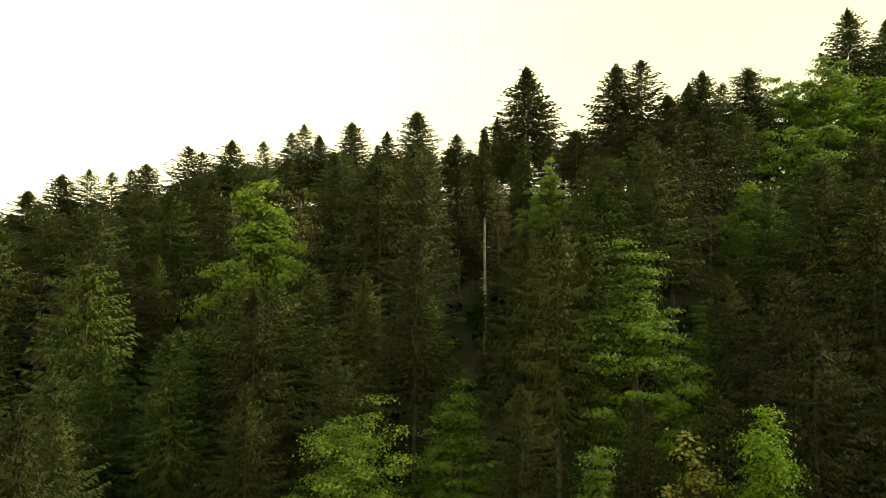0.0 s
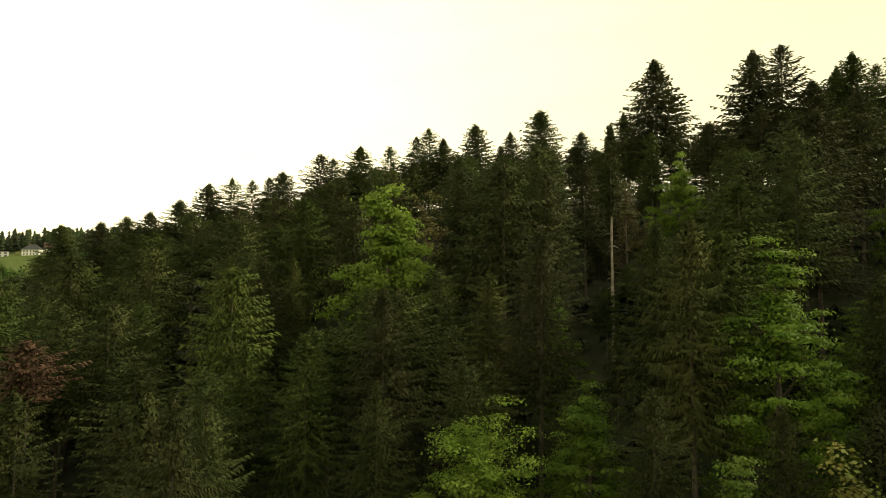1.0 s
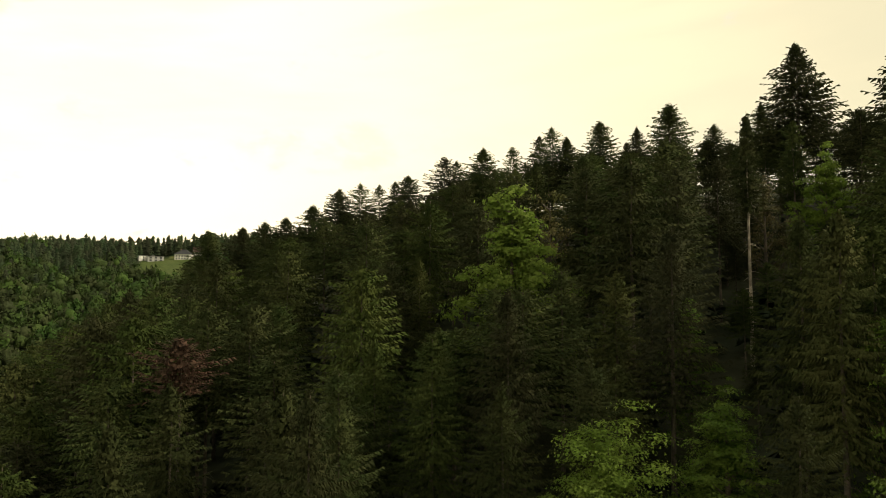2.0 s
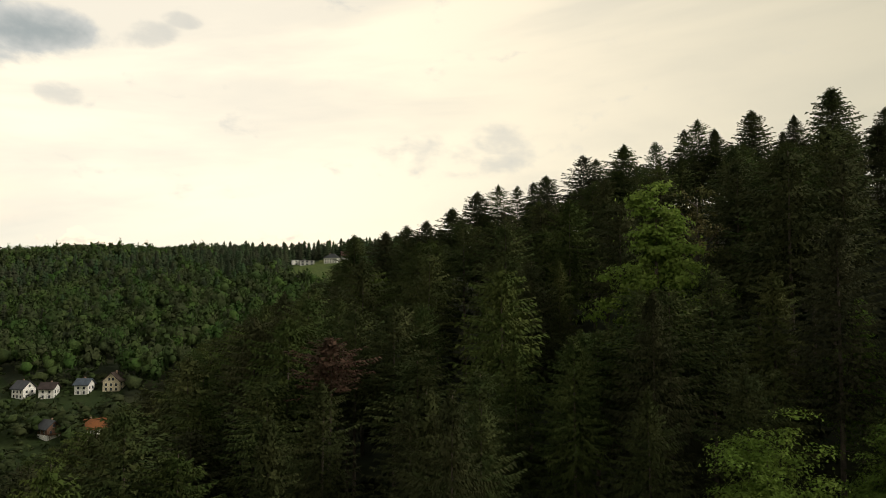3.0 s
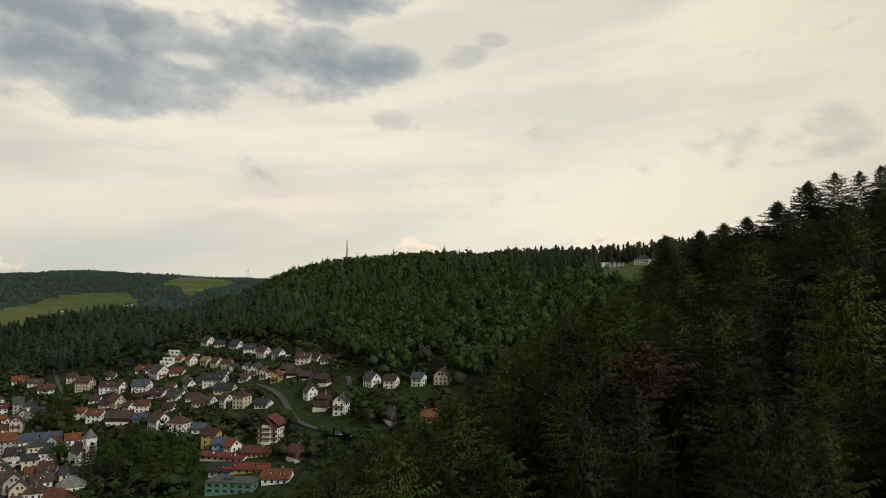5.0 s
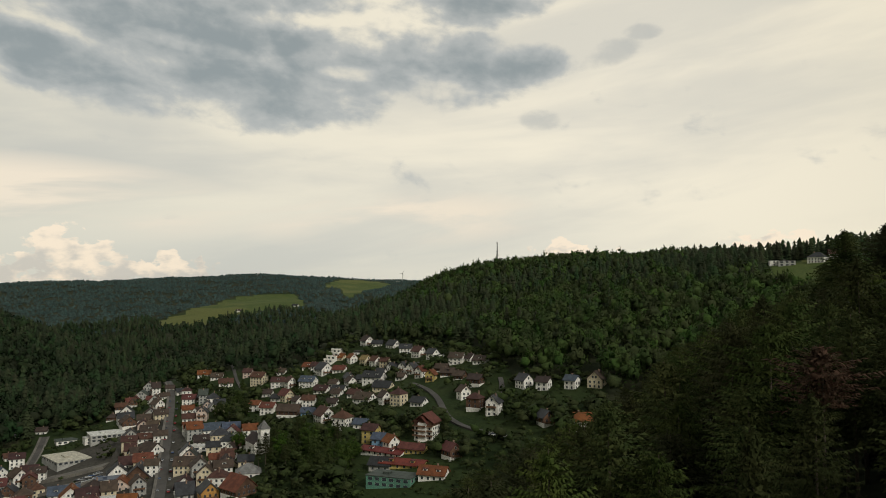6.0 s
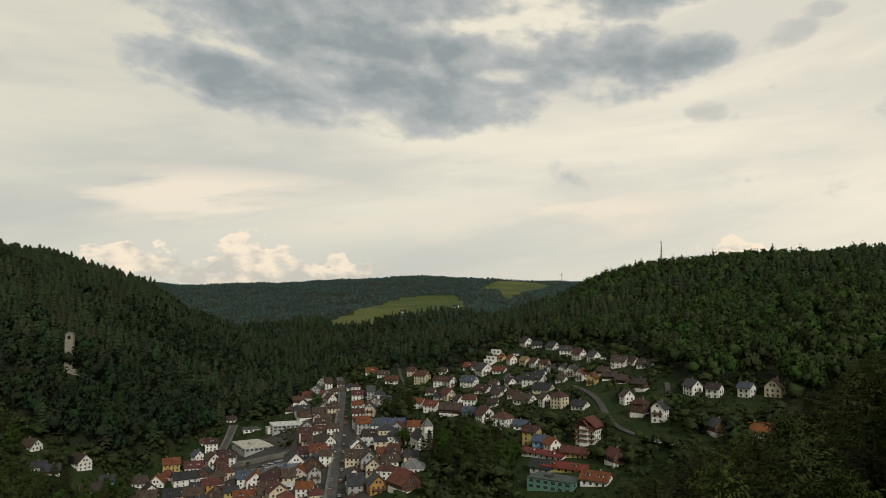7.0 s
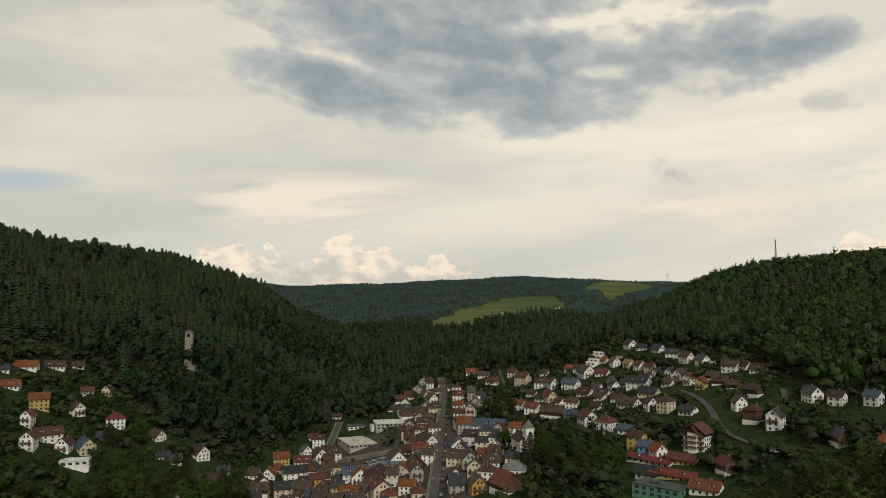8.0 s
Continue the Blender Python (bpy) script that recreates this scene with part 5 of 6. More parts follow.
MIDDLE_ROW = (
    (73, 541, 15.1, 11.3, 1, -27, "edc"), (75.24, 547, 11, 8.2, 1, -35, "emw"), (74.48, 521, 16.2, 11.5, 1, -40, "ebw"),
    (76.52, 582, 11.8, 8.8, 1, -25, "edw"), (71.78, 489, 10.4, 8.9, 3, -40, "hmc"), (70.15, 477, 11, 8.2, 1, -36, "edw"),
    (74.73, 462, 9.8, 7.5, 1, -24, "esw"), (73.95, 429, 10.2, 7.7, 3, -32, "emy"), (73.25, 417, 8.5, 7.5, 2, -23, "esu"),
    (72.38, 408, 7.6, 8, 2, 32, "grw"), (67.61, 376, 7.5, 9.5, 2, 33, "grk"), (65.67, 444, 9.9, 8.4, 3, -29, "hmk"),
    (64.18, 430, 8.6, 8.6, 3, -21, "gdw"), (61.76, 466, 8.5, 10.4, 2, 36, "gdw"), (60.22, 455, 9, 7.5, 2, -26, "ebw"),
    (58.01, 449, 8.5, 7.5, 2, -30, "esw"),
)
MIDDLE_ROW_2 = (
    (60.14, 399, 7.5, 9.5, 2, 28, "gdk"),
)
SCHOOL_YARD = (
    (72.95, 404, 31, 7.5, 1, -38, "exw"), (71.35, 380, 27, 9.5, 1, -24, "exy"), (70.6, 396, 17, 6.5, 1, -28, "ery"),
    (73.1, 384, 13, 9, 1, -24, "edg"), (72.2, 362, 27, 14, 2, -26, "fvv"), (69.0, 357, 15, 9, 1, -20, "erw"),
)
for quarter in (TERRACE, TERRACE_2, LOWER_TOWN, LOWER_TOWN_2, STREET_SOUTH, STREET_NORTH, STREET_NORTH_2, CHURCH_QUARTER, CHURCH_QUARTER_2, HILLSIDE, HILLSIDE_2, HILLSIDE_3, UPPER_ROW, MIDDLE_ROW, MIDDLE_ROW_2, SCHOOL_YARD):
    for az, r, wide, deep, *rest in quarter:
        house(az, r, wide * 0.9, deep * 0.9, *rest)


def infill():
    """Closely set houses that fill the middle of the town."""
    rng = random.Random(31)
    made = 0
    for _ in range(4000):
        az, r = rng.uniform(83.5, 105.0), rng.uniform(385, 790)
        if r > np.interp(az, (83.5, 86, 90, 93, 96, 100, 105), (470, 700, 790, 720, 640, 600, 560)):
            continue
        street = float(np.interp(r, (392, 545, 744, 840), (89.74, 89.18, 88.84, 89.2)))
        if 92.6 < az < 97.6 and 505 < r < 680:      # the square with its halls stays open
            continue
        if abs(math.radians(az - street) * r) < 10.5:
            continue
        x, y = bearing(az, r)
        if any((x - a) ** 2 + (y - b) ** 2 < (w * 0.5 + 5.2) ** 2 for a, b, w in TOWN):
            continue
        kind = rng.choice("eeggh")
        wide = rng.uniform(8, 12.5)
        house(az, r, wide, wide * rng.uniform(0.75, 1.05), rng.choice((1, 2, 2, 3)), rng.choice((-90, 0, 0)) + rng.uniform(-14, 14),
              kind + rng.choice("bbbbbmmrdddv") + rng.choice("wwwccggkpgk"))
        made += 1
        if made == 98:
            break


infill()



# ---------------------------------------------------------------- roads
def lane(name, label, points, wide, mat, lift=0.35, kerb=True):
    """A road draped on the ground along points of bearing and distance, with raised pavements beside it."""
    way = [Vector(bearing(a, r)) for a, r in points]
    fine = []
    for p, q in zip(way, way[1:]):
        n = max(2, int((q - p).length / 6))
        fine += [p.lerp(q, k / n) for k in range(n)]
    fine.append(way[-1])
    for _ in range(6):
        fine = [fine[0]] + [(a + b * 2 + c) / 4 for a, b, c in zip(fine, fine[1:], fine[2:])] + [fine[-1]]
    road = new(name)
    strips = [("carriageway", -wide / 2, wide / 2, 0.0, mat)]
    if kerb:
        strips += [("footway", -wide / 2 - 1.8, -wide / 2, 0.14, PAVING), ("footway", wide / 2, wide / 2 + 1.8, 0.14, PAVING)]
    for part_name, a, b, up, m in strips:
        bm = bmesh.new()
        rows = []
        for k, p in enumerate(fine):
            d = (fine[min(k + 1, len(fine) - 1)] - fine[max(k - 1, 0)]).normalized()
            side = Vector((-d.y, d.x))
            z = float(ground(p.x, p.y)) + lift + up
            l, r = p + side * a, p + side * b
            rows.append([bm.verts.new(c) for c in ((l.x, l.y, z), (r.x, r.y, z), (r.x, r.y, z - 2.5), (l.x, l.y, z - 2.5))])
        for s, t in zip(rows, rows[1:]):
            for k in range(4):
                bm.faces.new((s[k], s[(k + 1) % 4], t[(k + 1) % 4], t[k]))
        bm.faces.new(rows[0]), bm.faces.new(rows[-1][::-1])
        part(part_name, bm, m, road)
    LANES.extend((p.x, p.y) for p in fine)
    return tagged(road, label, "road", kind="structure")


LANES = []
MAIN_STREET = ((89.74, 392), (89.39, 466), (89.18, 545), (89.05, 605), (88.88, 678), (88.84, 744), (89.2, 840))
lane("road_main_street", "straight grey asphalt main street between rows of houses", MAIN_STREET, 8.5, ASPHALT)
lane("road_hillside", "winding asphalt road climbing through the hillside gardens", ((70.64, 534), (69.44, 508), (68.54, 482), (68.17, 459), (67.91, 440), (66.57, 419), (65.07, 404), (63.24, 392)), 5.6, ASPHALT, kerb=False)
lane("road_upper_row", "narrow grey lane below the upper row of houses", ((75.2, 700), (74.12, 688), (72.45, 662), (70.81, 622), (69.20, 580)), 4.5, ASPHALT, kerb=False)
lane("road_hamlet", "pale track running up beside the last houses", ((84.68, 790), (84.32, 721), (83.92, 680)), 3.6, ASPHALT, kerb=False)
lane("road_side_street", "side street curving down past white houses", ((97.24, 700), (97.58, 662), (98.18, 627), (98.52, 605)), 4.2, ASPHALT)
lane("road_branch", "short pale lane in front of the hillside houses", ((63.65, 495), (63.41, 477), (63.57, 460)), 3.6, ASPHALT, kerb=False)


lane("road_square", "open paved car park in front of the town halls", ((97.2, 560), (95.4, 552), (93.4, 545)), 17, PAVING, 0.9, kerb=False)
lane("pavement_forecourt", "pale paved forecourt beside the flat-roofed halls", ((97.0, 590), (95.4, 582), (93.2, 574)), 17, PAVING, 0.9, kerb=False)


# ---------------------------------------------------------------- single buildings
def lookout_tower(az, r):
    x, y = bearing(az, r)
    tower = new("lookout_tower")
    tower.matrix_basis = pose(x, y, float(ground(x, y)) - 0.5, 0, 0, az - 12)
    bm = bmesh.new()
    h, w = 34.0, 3.5
    for a, b in ((-w, -w + 0.9), (w - 0.9, w)):
        box(bm, a, b, -w, w, h - 5.2, h)
    box(bm, -w, w, -w, w, -2, h - 5.202)
    box(bm, -w + 0.9, w - 0.9, w - 0.9, w, h - 5.2, h)
    box(bm, -w + 0.9, -w + 2.2, -w, -w + 0.9, h - 5.2, h)
    box(bm, w - 2.2, w - 0.9, -w, -w + 0.9, h - 5.2, h)
    box(bm, -w + 2.2, w - 2.2, -w, -w + 0.9, h - 1.6, h)
    part("shaft", bm, STONE, tower)
    bm = bmesh.new()
    base = [bm.verts.new((sx * (w + 0.4), sy * (w + 0.4), h + 0.004)) for sx, sy in ((-1, -1), (1, -1), (1, 1), (-1, 1))]
    tip = bm.verts.new((0, 0, h + 2.2))
    bm.faces.new(base[::-1])
    for k in range(4):
        bm.faces.new((base[k], base[(k + 1) % 4], tip))
    part("roof", bm, ROOFS["g"][1], tower)
    for z in (8.0, 14.0):
        bm = bmesh.new()
        box(bm, -0.35, 0.35, -w - 0.02, -w + 0.3, z, z + 1.7)
        part("window_slit", bm, GLASS, tower)
    bm = bmesh.new()
    box(bm, -4.0, 11.0, -8.0, -3.52, -6.0, 0.6)
    box(bm, -4.0, 11.0, -8.4, -8.0, -6.0, 1.5)
    part("terrace", bm, STONE, tower, "pale stone terrace wall")
    return tagged(tower, "old square sandstone lookout tower rising out of the forest", "tower")


def church(az, r):
    x, y = bearing(az, r)
    c = new("church")
    c.matrix_basis = pose(x, y, float(ground(x, y)), 0, 0, az + 18)
    bm = bmesh.new()
    box(bm, -2.9, 2.9, -2.9, 2.9, -3, 15)
    box(bm, -3.1, 3.1, -3.1, 3.1, 9.6, 9.9)
    box(bm, -3.1, 3.1, -3.1, 3.1, 14.7, 15.2)
    part("bell_tower", bm, WALLS["w"][1], c, "white plastered bell tower")
    bm = bmesh.new()
    base = [bm.verts.new((sx * 3.5, sy * 3.5, 15.204)) for sx, sy in ((-1, -1), (1, -1), (1, 1), (-1, 1))]
    mid = [bm.verts.new((sx * 2.1, sy * 2.1, 17.2)) for sx, sy in ((-1, -1), (1, -1), (1, 1), (-1, 1))]
    tip = bm.verts.new((0, 0, 20.5))
    bm.faces.new(base[::-1])
    for k in range(4):
        bm.faces.new((base[k], base[(k + 1) % 4], mid[(k + 1) % 4], mid[k]))
        bm.faces.new((mid[k], mid[(k + 1) % 4], tip))
    part("spire", bm, ROOFS["g"][1], c, "grey sheet spire")
    for s, z in ((0, 11.6), (1, 11.6), (0, 6.0), (3, 11.6)):
        set_windows(c, 2.5, 2.9, z, s, 2.0, WINDOW)
    bm = bmesh.new()
    prism(bm, ((-5.0, -3), (5.0, -3), (5.0, 5.5), (0, 10), (-5.0, 5.5)), 2.91, 22)
    part("nave", bm, WALLS["w"][1], c)
    bm = bmesh.new()
    for s in (-1, 1):
        prism(bm, ((0, 10.004), (s * 5.6, 4.97), (s * 5.6, 5.3), (0, 10.4)), 2.92, 22.5)
    part("roof", bm, ROOFS["b"][1], c)
    TOWN.append((x, y, 14))
    return tagged(c, "small white church with a square bell tower among trees", "church")


def mast(az, r, high):
    x, y = bearing(az, r)
    m = new("radio_mast")
    m.matrix_basis = pose(x, y, float(ground(x, y)), 0, 0, 20)
    levels = 12
    for k in range(3):
        a = k * 2.094
        f = lambda s: (1.5 * (1 - 0.75 * s) * math.cos(a), 1.5 * (1 - 0.75 * s) * math.sin(a), high * s)
        leg = new("leg", mesh_from("leg", *tube([f(0), f(0.5), f(1.0)], (0.45, 0.4, 0.32), 6), STEEL))
        leg.parent = m
    for k in range(levels):
        s, t = k / levels, (k + 1) / levels
        pieces = []
        for j in range(3):
            a, b = j * 2.094, (j + 1) * 2.094
            r0, r1 = 1.5 * (1 - 0.75 * s), 1.5 * (1 - 0.75 * t)
            p, q = (r0 * math.cos(a), r0 * math.sin(a), high * s), (r1 * math.cos(b), r1 * math.sin(b), high * t)
            o = (r0 * math.cos(b), r0 * math.sin(b), high * s)
            pieces += [tube([p, q], (0.07, 0.07), 4), tube([p, o], (0.07, 0.07), 4)]
        brace = new("brace", mesh_from("brace", *join(pieces), STEEL))
        brace.parent = m
    for z, n in ((0.62, 3), (0.72, 3), (0.97, 2)):
        for k in range(n):
            bm = bmesh.new()
            box(bm, 1.4, 1.8, -0.35, 0.35, high * z, high * z + 2.2)
            box(bm, 0.3, 1.4, -0.06, 0.06, high * z + 1, high * z + 1.12)
            a = part("antenna", bm, FRAME, m, "white antenna panel")
            a.rotation_euler.z = k * 2.094 + z * 9
    tip = new("whip", mesh_from("whip", *tube([(0, 0, high), (0, 0, high + 5)], (0.14, 0.05), 5), STEEL))
    tip.parent = m
    return tagged(m, "slender grey steel lattice radio mast above the hilltop trees", "mast")


def wind_turbine(az, r, high):
    x, y = bearing(az, r)
    w = new("wind_turbine")
    w.matrix_basis = pose(x, y, float(ground(x, y)), 0, 0, az)
    t = new("tower", mesh_from("tower", *tube([(0, 0, 0), (0, 0, high)], (1.5, 0.9), 10), FRAME))
    t.parent = w
    bm = bmesh.new()
    box(bm, -1.8, 1.8, -4, 5, high - 1.5, high + 2)
    part("nacelle", bm, FRAME, w)
    for k in range(3):
        a = k * 2.094 + 0.5
        d = np.array([math.sin(a), 0, math.cos(a)])
        p = np.array([0, -4.6, high])
        blade = new("blade", mesh_from("blade", *tube([p, p + d * 6, p + d * 18], (0.6, 1.0, 0.2), 6), FRAME))
        blade.parent = w
    return tagged(w, "distant white wind turbine on the far ridge", "wind turbine")


def guest_house(az, r, turn):
    """A tall timber-balconied house with crossing red gables."""
    x, y = bearing(az, r)
    g = new("guest_house")
    g.matrix_basis = pose(x, y, float(ground(x, y)) - 0.9, 0, 0, az + turn) @ Matrix.Scale(0.96, 4)
    bm = bmesh.new()
    box(bm, -6, 6, -5.5, 5.5, -5, 10.5)
    box(bm, -2.6, 2.6, -7.5, -5.502, -5, 10.5)
    part("wall", bm, WALLS["w"][1], g)
    bm = bmesh.new()
    box(bm, -6.06, 6.06, -5.56, 5.56, 8.2, 11.2)
    prism(bm, ((-2.7, 10.5), (2.7, 10.5), (0, 13.6)), -7.55, -5.0)
    part("timber_storey", bm, WALLS["k"][1], g, "dark timber top storey")
    bm = bmesh.new()
    for s in (-1, 1):
        prism(bm, ((0, 15.2), (s * 7.4, 9.9), (s * 7.4, 10.3), (0, 15.65)), -6.4, 6.4)
        prism(bm, ((0, 13.9), (s * 3.7, 9.9), (s * 3.7, 10.25), (0, 14.3)), -8.6, -1.0)
    part("roof", bm, ROOFS["r"][1], g, "orange-red tiled roof with a cross gable")
    for z in (2.4, 5.2, 8.0):
        for a, c, e in ((-6.6, -2.7, -7.0), (2.7, 6.6, -7.0), (-2.9, 2.9, -8.7)):
            b = bmesh.new()
            box(b, a, c, e, -5.6 if e > -8 else -7.55, z, z + 0.15)
            deck = part("balcony", b, TIMBER, g, "brown timber balcony")
            b = bmesh.new()
            box(b, a, c, e, e + 0.1, z + 0.152, z + 1.0)
            part("railing", b, TIMBER, deck)
    for s, length, at in ((0, 12, 5.5), (1, 11, 6), (3, 11, 6), (2, 12, 5.5)):
        for z in (0.6, 3.3, 6.1):
            set_windows(g, length, at, z, s, 2.4, WINDOW)
    TOWN.append((x, y, 14))
    return tagged(g, "tall white guest house with timber balconies and an orange tiled roof", "house", "houses of the valley town")


def stepped_block(az, r, turn):
    """White flats stepping up the slope, each storey set back behind a terrace."""
    x, y = bearing(az, r)
    b = new("stepped_apartment_block")
    b.matrix_basis = pose(x, y, float(ground(x, y)) - 0.5, 0, 0, az + turn)
    for k in range(5):
        y0, z0 = k * 4.2, k * 2.9
        wall = bmesh.new()
        box(wall, -5.0 - 0.3 * k, 5.0, y0, 26, z0 - (5 if k == 0 else 0), z0 + 2.88)
        tier = part("storey", wall, WALLS["w"][1], b)
        rail = bmesh.new()
        box(rail, -5.3 - 0.3 * k, 5.3, y0 - 0.4, y0 - 0.2, z0 + 2.2, z0 + 3.6)
        box(rail, -5.3 - 0.3 * k, -5.1 - 0.3 * k, y0 - 0.2, y0 + 3.9, z0 + 2.2, z0 + 3.6)
        part("parapet", rail, WALLS["w"][1], tier)
        for u in (-2.4, 2.2):
            ob = new("window", WIDE_WINDOW)
            ob.parent = b
            ob.matrix_basis = Matrix.Translation((u, y0, z0 + 0.5))
    roof = bmesh.new()
    box(roof, -6.4, 5.2, 16.6, 26.2, 14.384, 14.7)
    part("roof", roof, ROOFS["g"][1], b)
    TOWN.append((x, y, 20))
    return tagged(b, "white stepped apartment block with terraces climbing the slope", "building", "houses of the valley town")


def car(az, r, turn, paint):
    x, y = bearing(az, r)
    c = new("car")
    c.matrix_basis = pose(x, y, float(ground(x, y)) + 0.37, 0, 0, az + turn)
    bm = bmesh.new()
    prism(bm, ((-2.1, 0.3), (2.1, 0.3), (2.15, 0.7), (1.3, 0.92), (-1.9, 0.95), (-2.15, 0.75)), -0.85, 0.85)
    part("body", bm, paint, c)
    bm = bmesh.new()
    prism(bm, ((-1.75, 0.952), (1.05, 0.925), (0.4, 1.42), (-1.3, 1.45)), -0.74, 0.74)
    part("cabin", bm, GLASS, c, "dark glazed cabin")
    for sx in (-1.3, 1.3):
        for sy in (-0.78, 0.78):
            w = new("wheel", mesh_from("wheel", *tube([(sx, sy - 0.1, 0.32), (sx, sy + 0.1, 0.32)], (0.32, 0.32), 10), ASPHALT))
            w.parent = c
    return c


lookout_tower(108.68, 760)
church(82.25, 470)
mast(63.82, 1115, 55)
wind_turbine(71.5, 3450, 40)
guest_house(69.53, 415, -25)
stepped_block(77.58, 676, -38)
PAINTS = [material("car_paint_" + w, c, None, 0.35, 1.0, 4, 0.0, 0.5) for w, c in (("white", (0.6, 0.6, 0.6)), ("red", (0.32, 0.03, 0.03)), ("black", (0.03, 0.03, 0.035)), ("silver", (0.33, 0.34, 0.35)), ("blue", (0.05, 0.09, 0.2)))]
CAR_WORDS = ("white", "red", "black", "silver", "dark blue")
car_rng = random.Random(5)
for k in range(26):
    s = 400 + k * 12.5 + car_rng.uniform(-3, 3)
    on = float(np.interp(s, [r for a, r in MAIN_STREET], [a for a, r in MAIN_STREET]))
    off = math.degrees((3.1 if k % 2 else -3.1) / s)
    which = car_rng.randrange(5)
    tagged(car(on + off, s, 90, PAINTS[which]), f"small {CAR_WORDS[which]} car parked along the main street", "car", "cars on the main street")

for k in range(14):
    which = car_rng.randrange(5)
    tagged(car(93.7 + 0.24 * (k % 7) + car_rng.uniform(-0.03, 0.03), 548 + 9 * (k // 7), car_rng.choice((0, 180)), PAINTS[which]),
           f"small {CAR_WORDS[which]} car standing in the open car park", "car", "cars in the car park")

for k in range(9):
    which = car_rng.choice((0, 0, 3, 3, 1, 4))
    tagged(car(65.35 - 0.3 * k + car_rng.uniform(-0.06, 0.06), 401 - 1.7 * k, 60 + car_rng.uniform(-6, 6), PAINTS[which]),
           f"small {CAR_WORDS[which]} car parked beside the hillside road", "car", "cars by the hillside road")

# houses on the ridge above the forest, farm on the far meadow
house(42.3, 752, 15, 11, 2, 8, "fgg")
house(43.15, 757, 8, 9, 2, 8, "fww")
house(40.25, 748, 15, 11, 2, -20, "hdw")
house(39.1, 755, 12, 10, 2, 10, "emw")
house(42.75, 668, 19, 9, 1, -6, "fgk")
house(56.04, 446, 9.5, 9, 2, -25, "gbc")
house(57.26, 388, 8.5, 9, 2, 10, "erw")
house(84.3, 1880, 15, 9, 1, 20, "ebw", "farmhouse")
house(80.0, 2000, 16, 12, 1, -20, "edw", "farmhouse")


# ---------------------------------------------------------------- trees between the houses
PARK_TREES = (
    ("park", 76.2, 392, 17), ("park", 77.4, 400, 18), ("park", 78.3, 412, 17), ("park", 75.4, 405, 13), ("park", 77.0, 425, 16), ("park", 79.0, 395, 13),
    ("park", 80.9, 440, 17), ("park", 80.2, 425, 15), ("park", 81.6, 430, 12), ("far_spruce", 82.1, 425, 23), ("far_spruce", 82.6, 432, 19), ("park", 84.3, 505, 12), ("far_fir", 79.7, 432, 25), ("far_spruce", 79.2, 440, 22), ("park", 78.8, 428, 21), ("park", 77.8, 385, 17), ("far_fir", 76.6, 418, 20), ("park", 81.2, 455, 19), ("far_fir", 80.6, 412, 17),
    ("park", 83.8, 498, 11), ("park", 84.9, 590, 15), ("park", 85.6, 600, 14), ("park", 84.2, 605, 16), ("park", 83.6, 590, 13), ("far_fir", 83.9, 640, 18), ("park", 89.0, 372, 10),
)
# sort, bearing, distance, elevation of the top
FRONT_TREES = (
    ("park", 121.0, 512, -10.5), ("park", 119.9, 505, -10.2), ("park", 118.8, 515, -10.6), ("park", 117.7, 508, -10.3), ("park", 116.8, 500, -11.2), ("far_fir", 114.9, 512, -10.2),
    ("far_fir", 114.1, 506, -10.6), ("park", 113.2, 508, -10.6), ("park", 112.3, 502, -10.3), ("park", 111.4, 510, -10.9), ("park", 110.5, 500, -11.4), ("far_fir", 109.3, 520, -11.0),
    ("far_fir", 108.6, 515, -11.3), ("park", 120.4, 482, -11.9), ("park", 119.2, 476, -11.6), ("park", 118.0, 484, -12.0), ("park", 116.0, 478, -12.2), ("park", 114.5, 474, -12.0),
    ("park", 113.0, 480, -12.1), ("park", 111.7, 474, -11.8), ("park", 110.4, 482, -12.5), ("park", 108.9, 476, -12.9), ("park", 107.2, 500, -12.6), ("park", 104.8, 508, -12.2),
    ("park", 115.3, 606, -6.3), ("park", 114.6, 618, -6.5), ("park", 116.9, 632, -5.5), ("park", 112.6, 600, -7.3), ("park", 117.7, 626, -5.8), ("park", 113.9, 560, -8.6), ("park", 111.9, 575, -8.2), ("park", 119.4, 590, -7.4), ("far_fir", 116.4, 616, -5.6), ("far_fir", 117.0, 612, -7.2), ("far_fir", 115.9, 622, -7.8), ("park", 105.9, 520, -12.4),
)
FRONT_ROWS = tuple((sort, az, r, EYE.z + r * math.tan(radians(el)) - float(ground(*bearing(az, r)))) for sort, az, r, el in FRONT_TREES)
for n, (sort, az, r, high) in enumerate(PARK_TREES + FRONT_ROWS):
    plant(sort, n % 3, *bearing(az, r), max(high, 9.0), 1.0 if high < 18 else 0.85, n * 1.7)["group"] = "trees in the town"


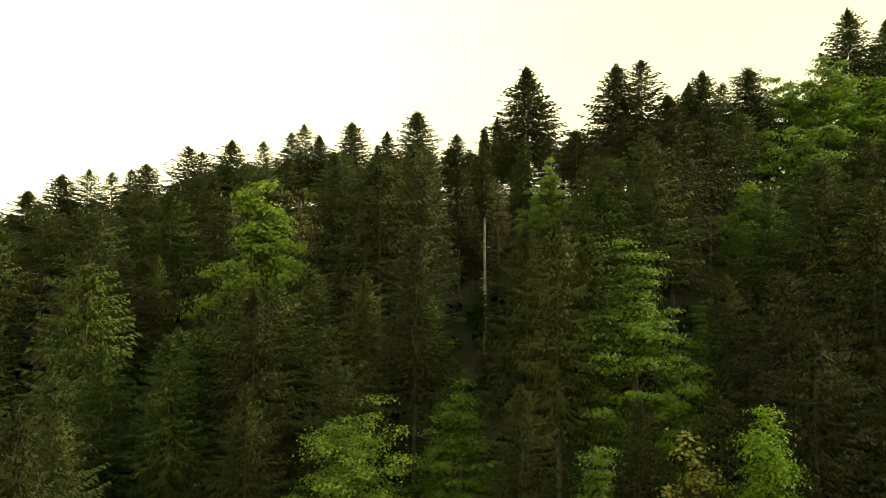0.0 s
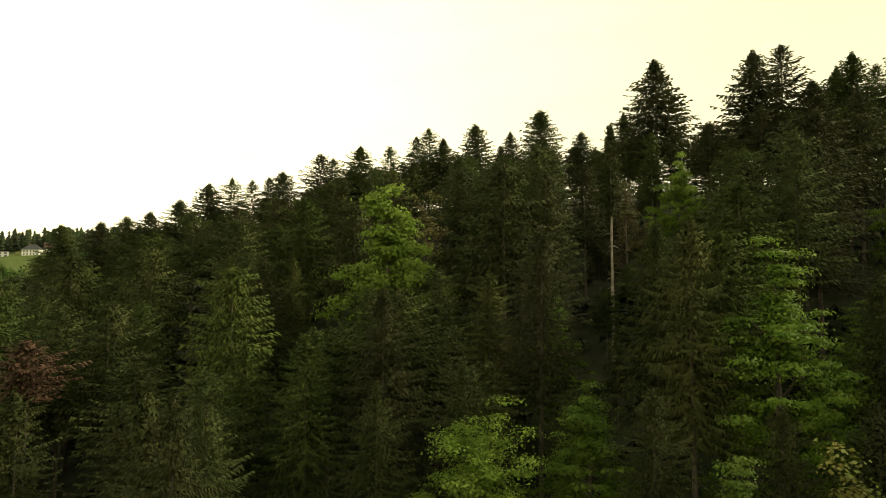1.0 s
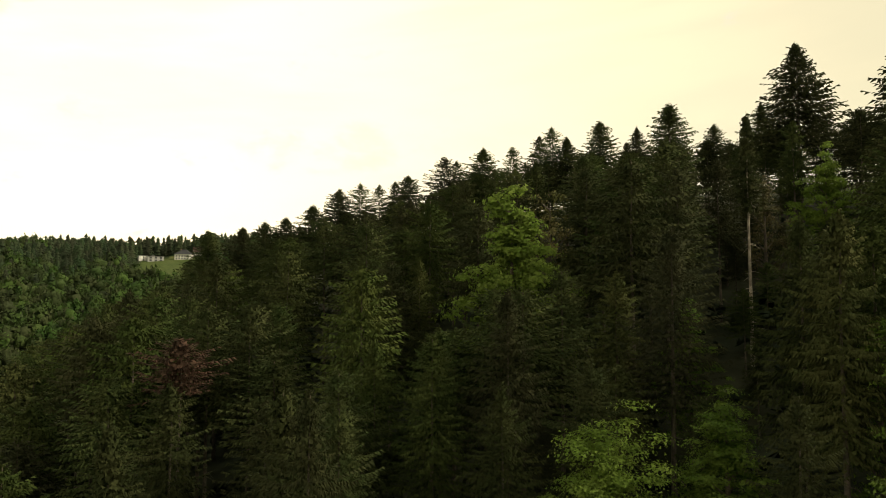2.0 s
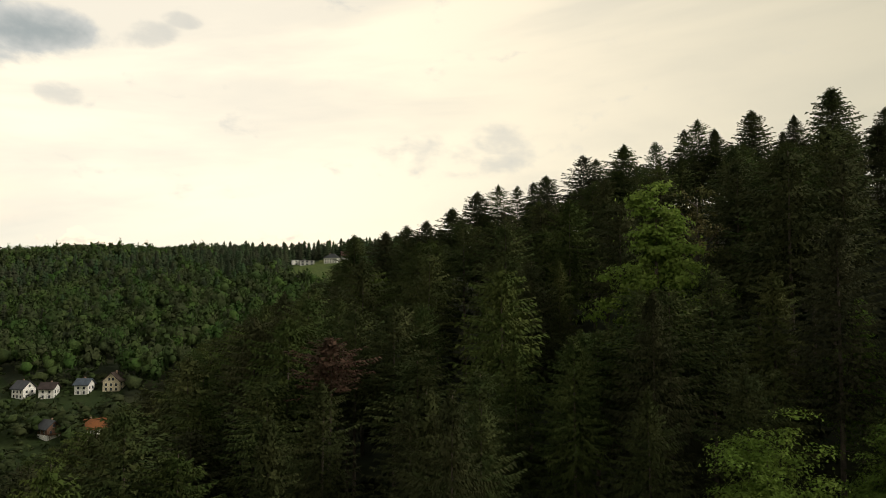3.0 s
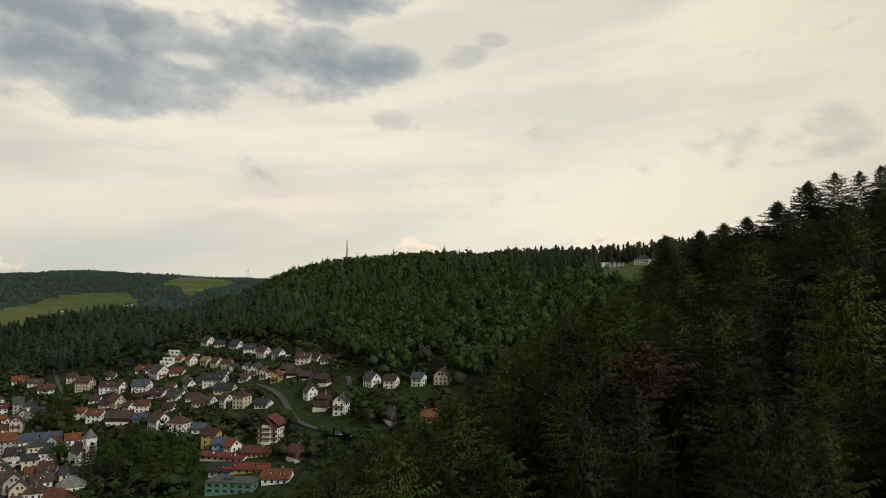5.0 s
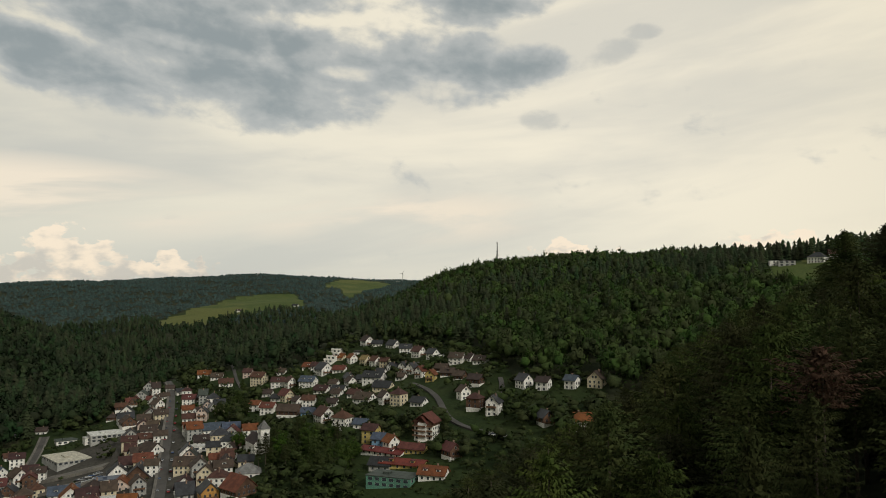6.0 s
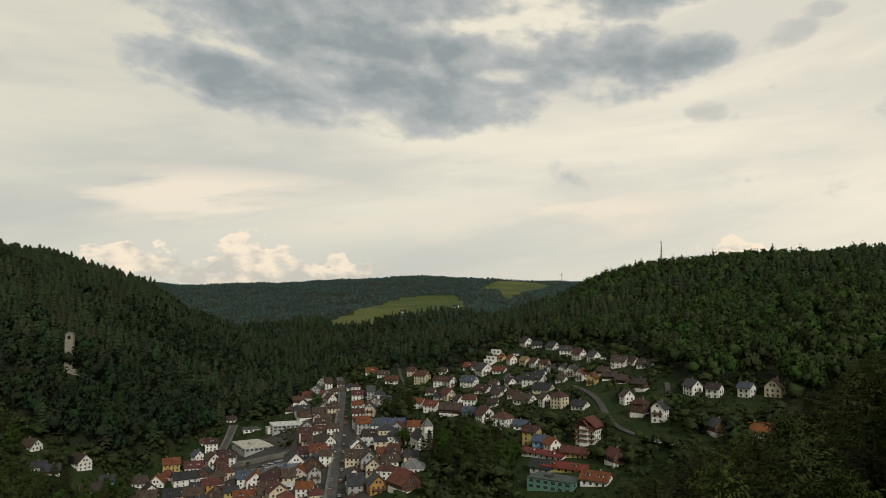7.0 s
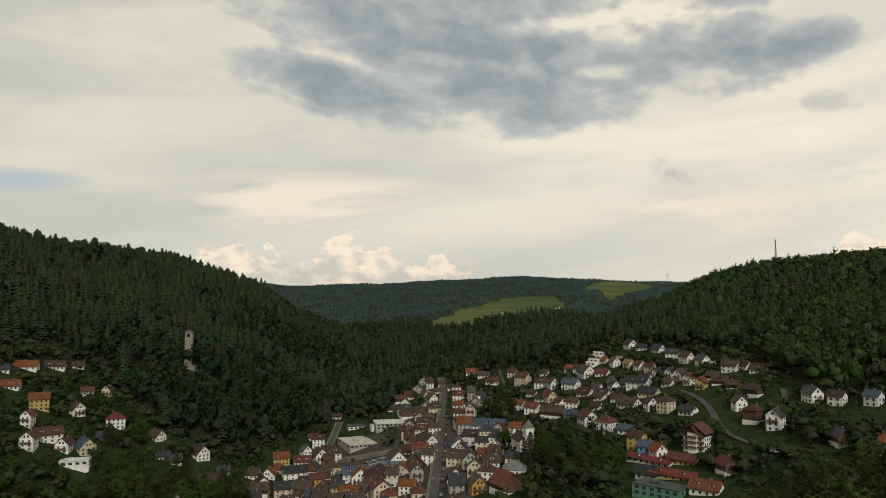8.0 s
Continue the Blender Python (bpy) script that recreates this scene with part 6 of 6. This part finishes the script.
def garden_green():
    """Bushes and small trees in the gardens."""
    rng = np.random.default_rng(77)
    busy = np.array([(x, y, w * 0.5 + 1.0) for x, y, w in TOWN] + [(x, y, 8.5) for x, y in LANES])
    homes = np.array([(*polar(x, y), w) for x, y, w in TOWN])
    spots = []
    for _ in range(26000):
        a = rng.uniform(55, 123)
        r = math.sqrt(rng.uniform(335 ** 2, 880 ** 2))
        x, y = bearing(a, r)
        if in_town(x, y) < 0.5 or (np.hypot(busy[:, 0] - x, busy[:, 1] - y) < busy[:, 2]).any():
            continue
        h = rng.choice((2.5, 4.0, 6.0, 9.0, 13.0), p=(0.06, 0.12, 0.26, 0.34, 0.22)) * rng.uniform(0.8, 1.2)
        if 86 < a < 104 and r < 700 and rng.random() < (0.8 if in_centre(x, y) > 0.5 else 0.45):
            continue
        behind = homes[np.abs(homes[:, 0] - a) < np.degrees((homes[:, 2] * 0.5 + 3) / homes[:, 1])]
        if ((behind[:, 1] > r) & (behind[:, 1] < r + 30)).any():      # gardens in front of houses are kept low
            h = min(h, rng.uniform(1.2, 3.4))
        spots.append((x, y, h, h * rng.uniform(0.9, 1.5), rng.uniform(0, 6.28)))
    spots = spots[:4200]
    low = []
    for _ in range(8000):
        a, r = rng.uniform(56, 122), math.sqrt(rng.uniform(335 ** 2, 800 ** 2))
        x, y = bearing(a, r)
        if in_town(x, y) > 0.5 and in_centre(x, y) < 0.5 and (np.hypot(busy[:, 0] - x, busy[:, 1] - y) > busy[:, 2] - 0.5).all():
            h = rng.uniform(1.0, 2.4)
            low.append((x, y, h, h * rng.uniform(1.2, 2.4), rng.uniform(0, 6.28)))
    low = low[:1700]
    scatter("garden_shrubs", "low shrubs and hedges in the gardens of the hillside", GARDEN, [small_broadleaf(s + 70, 1, 44, 0.09, heart=1.6) for s in range(4)], low, rng.random(len(low)))
    scatter("garden_bushes", "green bushes and small trees filling the gardens between houses", GARDEN, [small_broadleaf(s + 20, 4, 52, 0.055, heart=2.2) for s in range(5)], spots, rng.random(len(spots)) * 0.5)


garden_green()
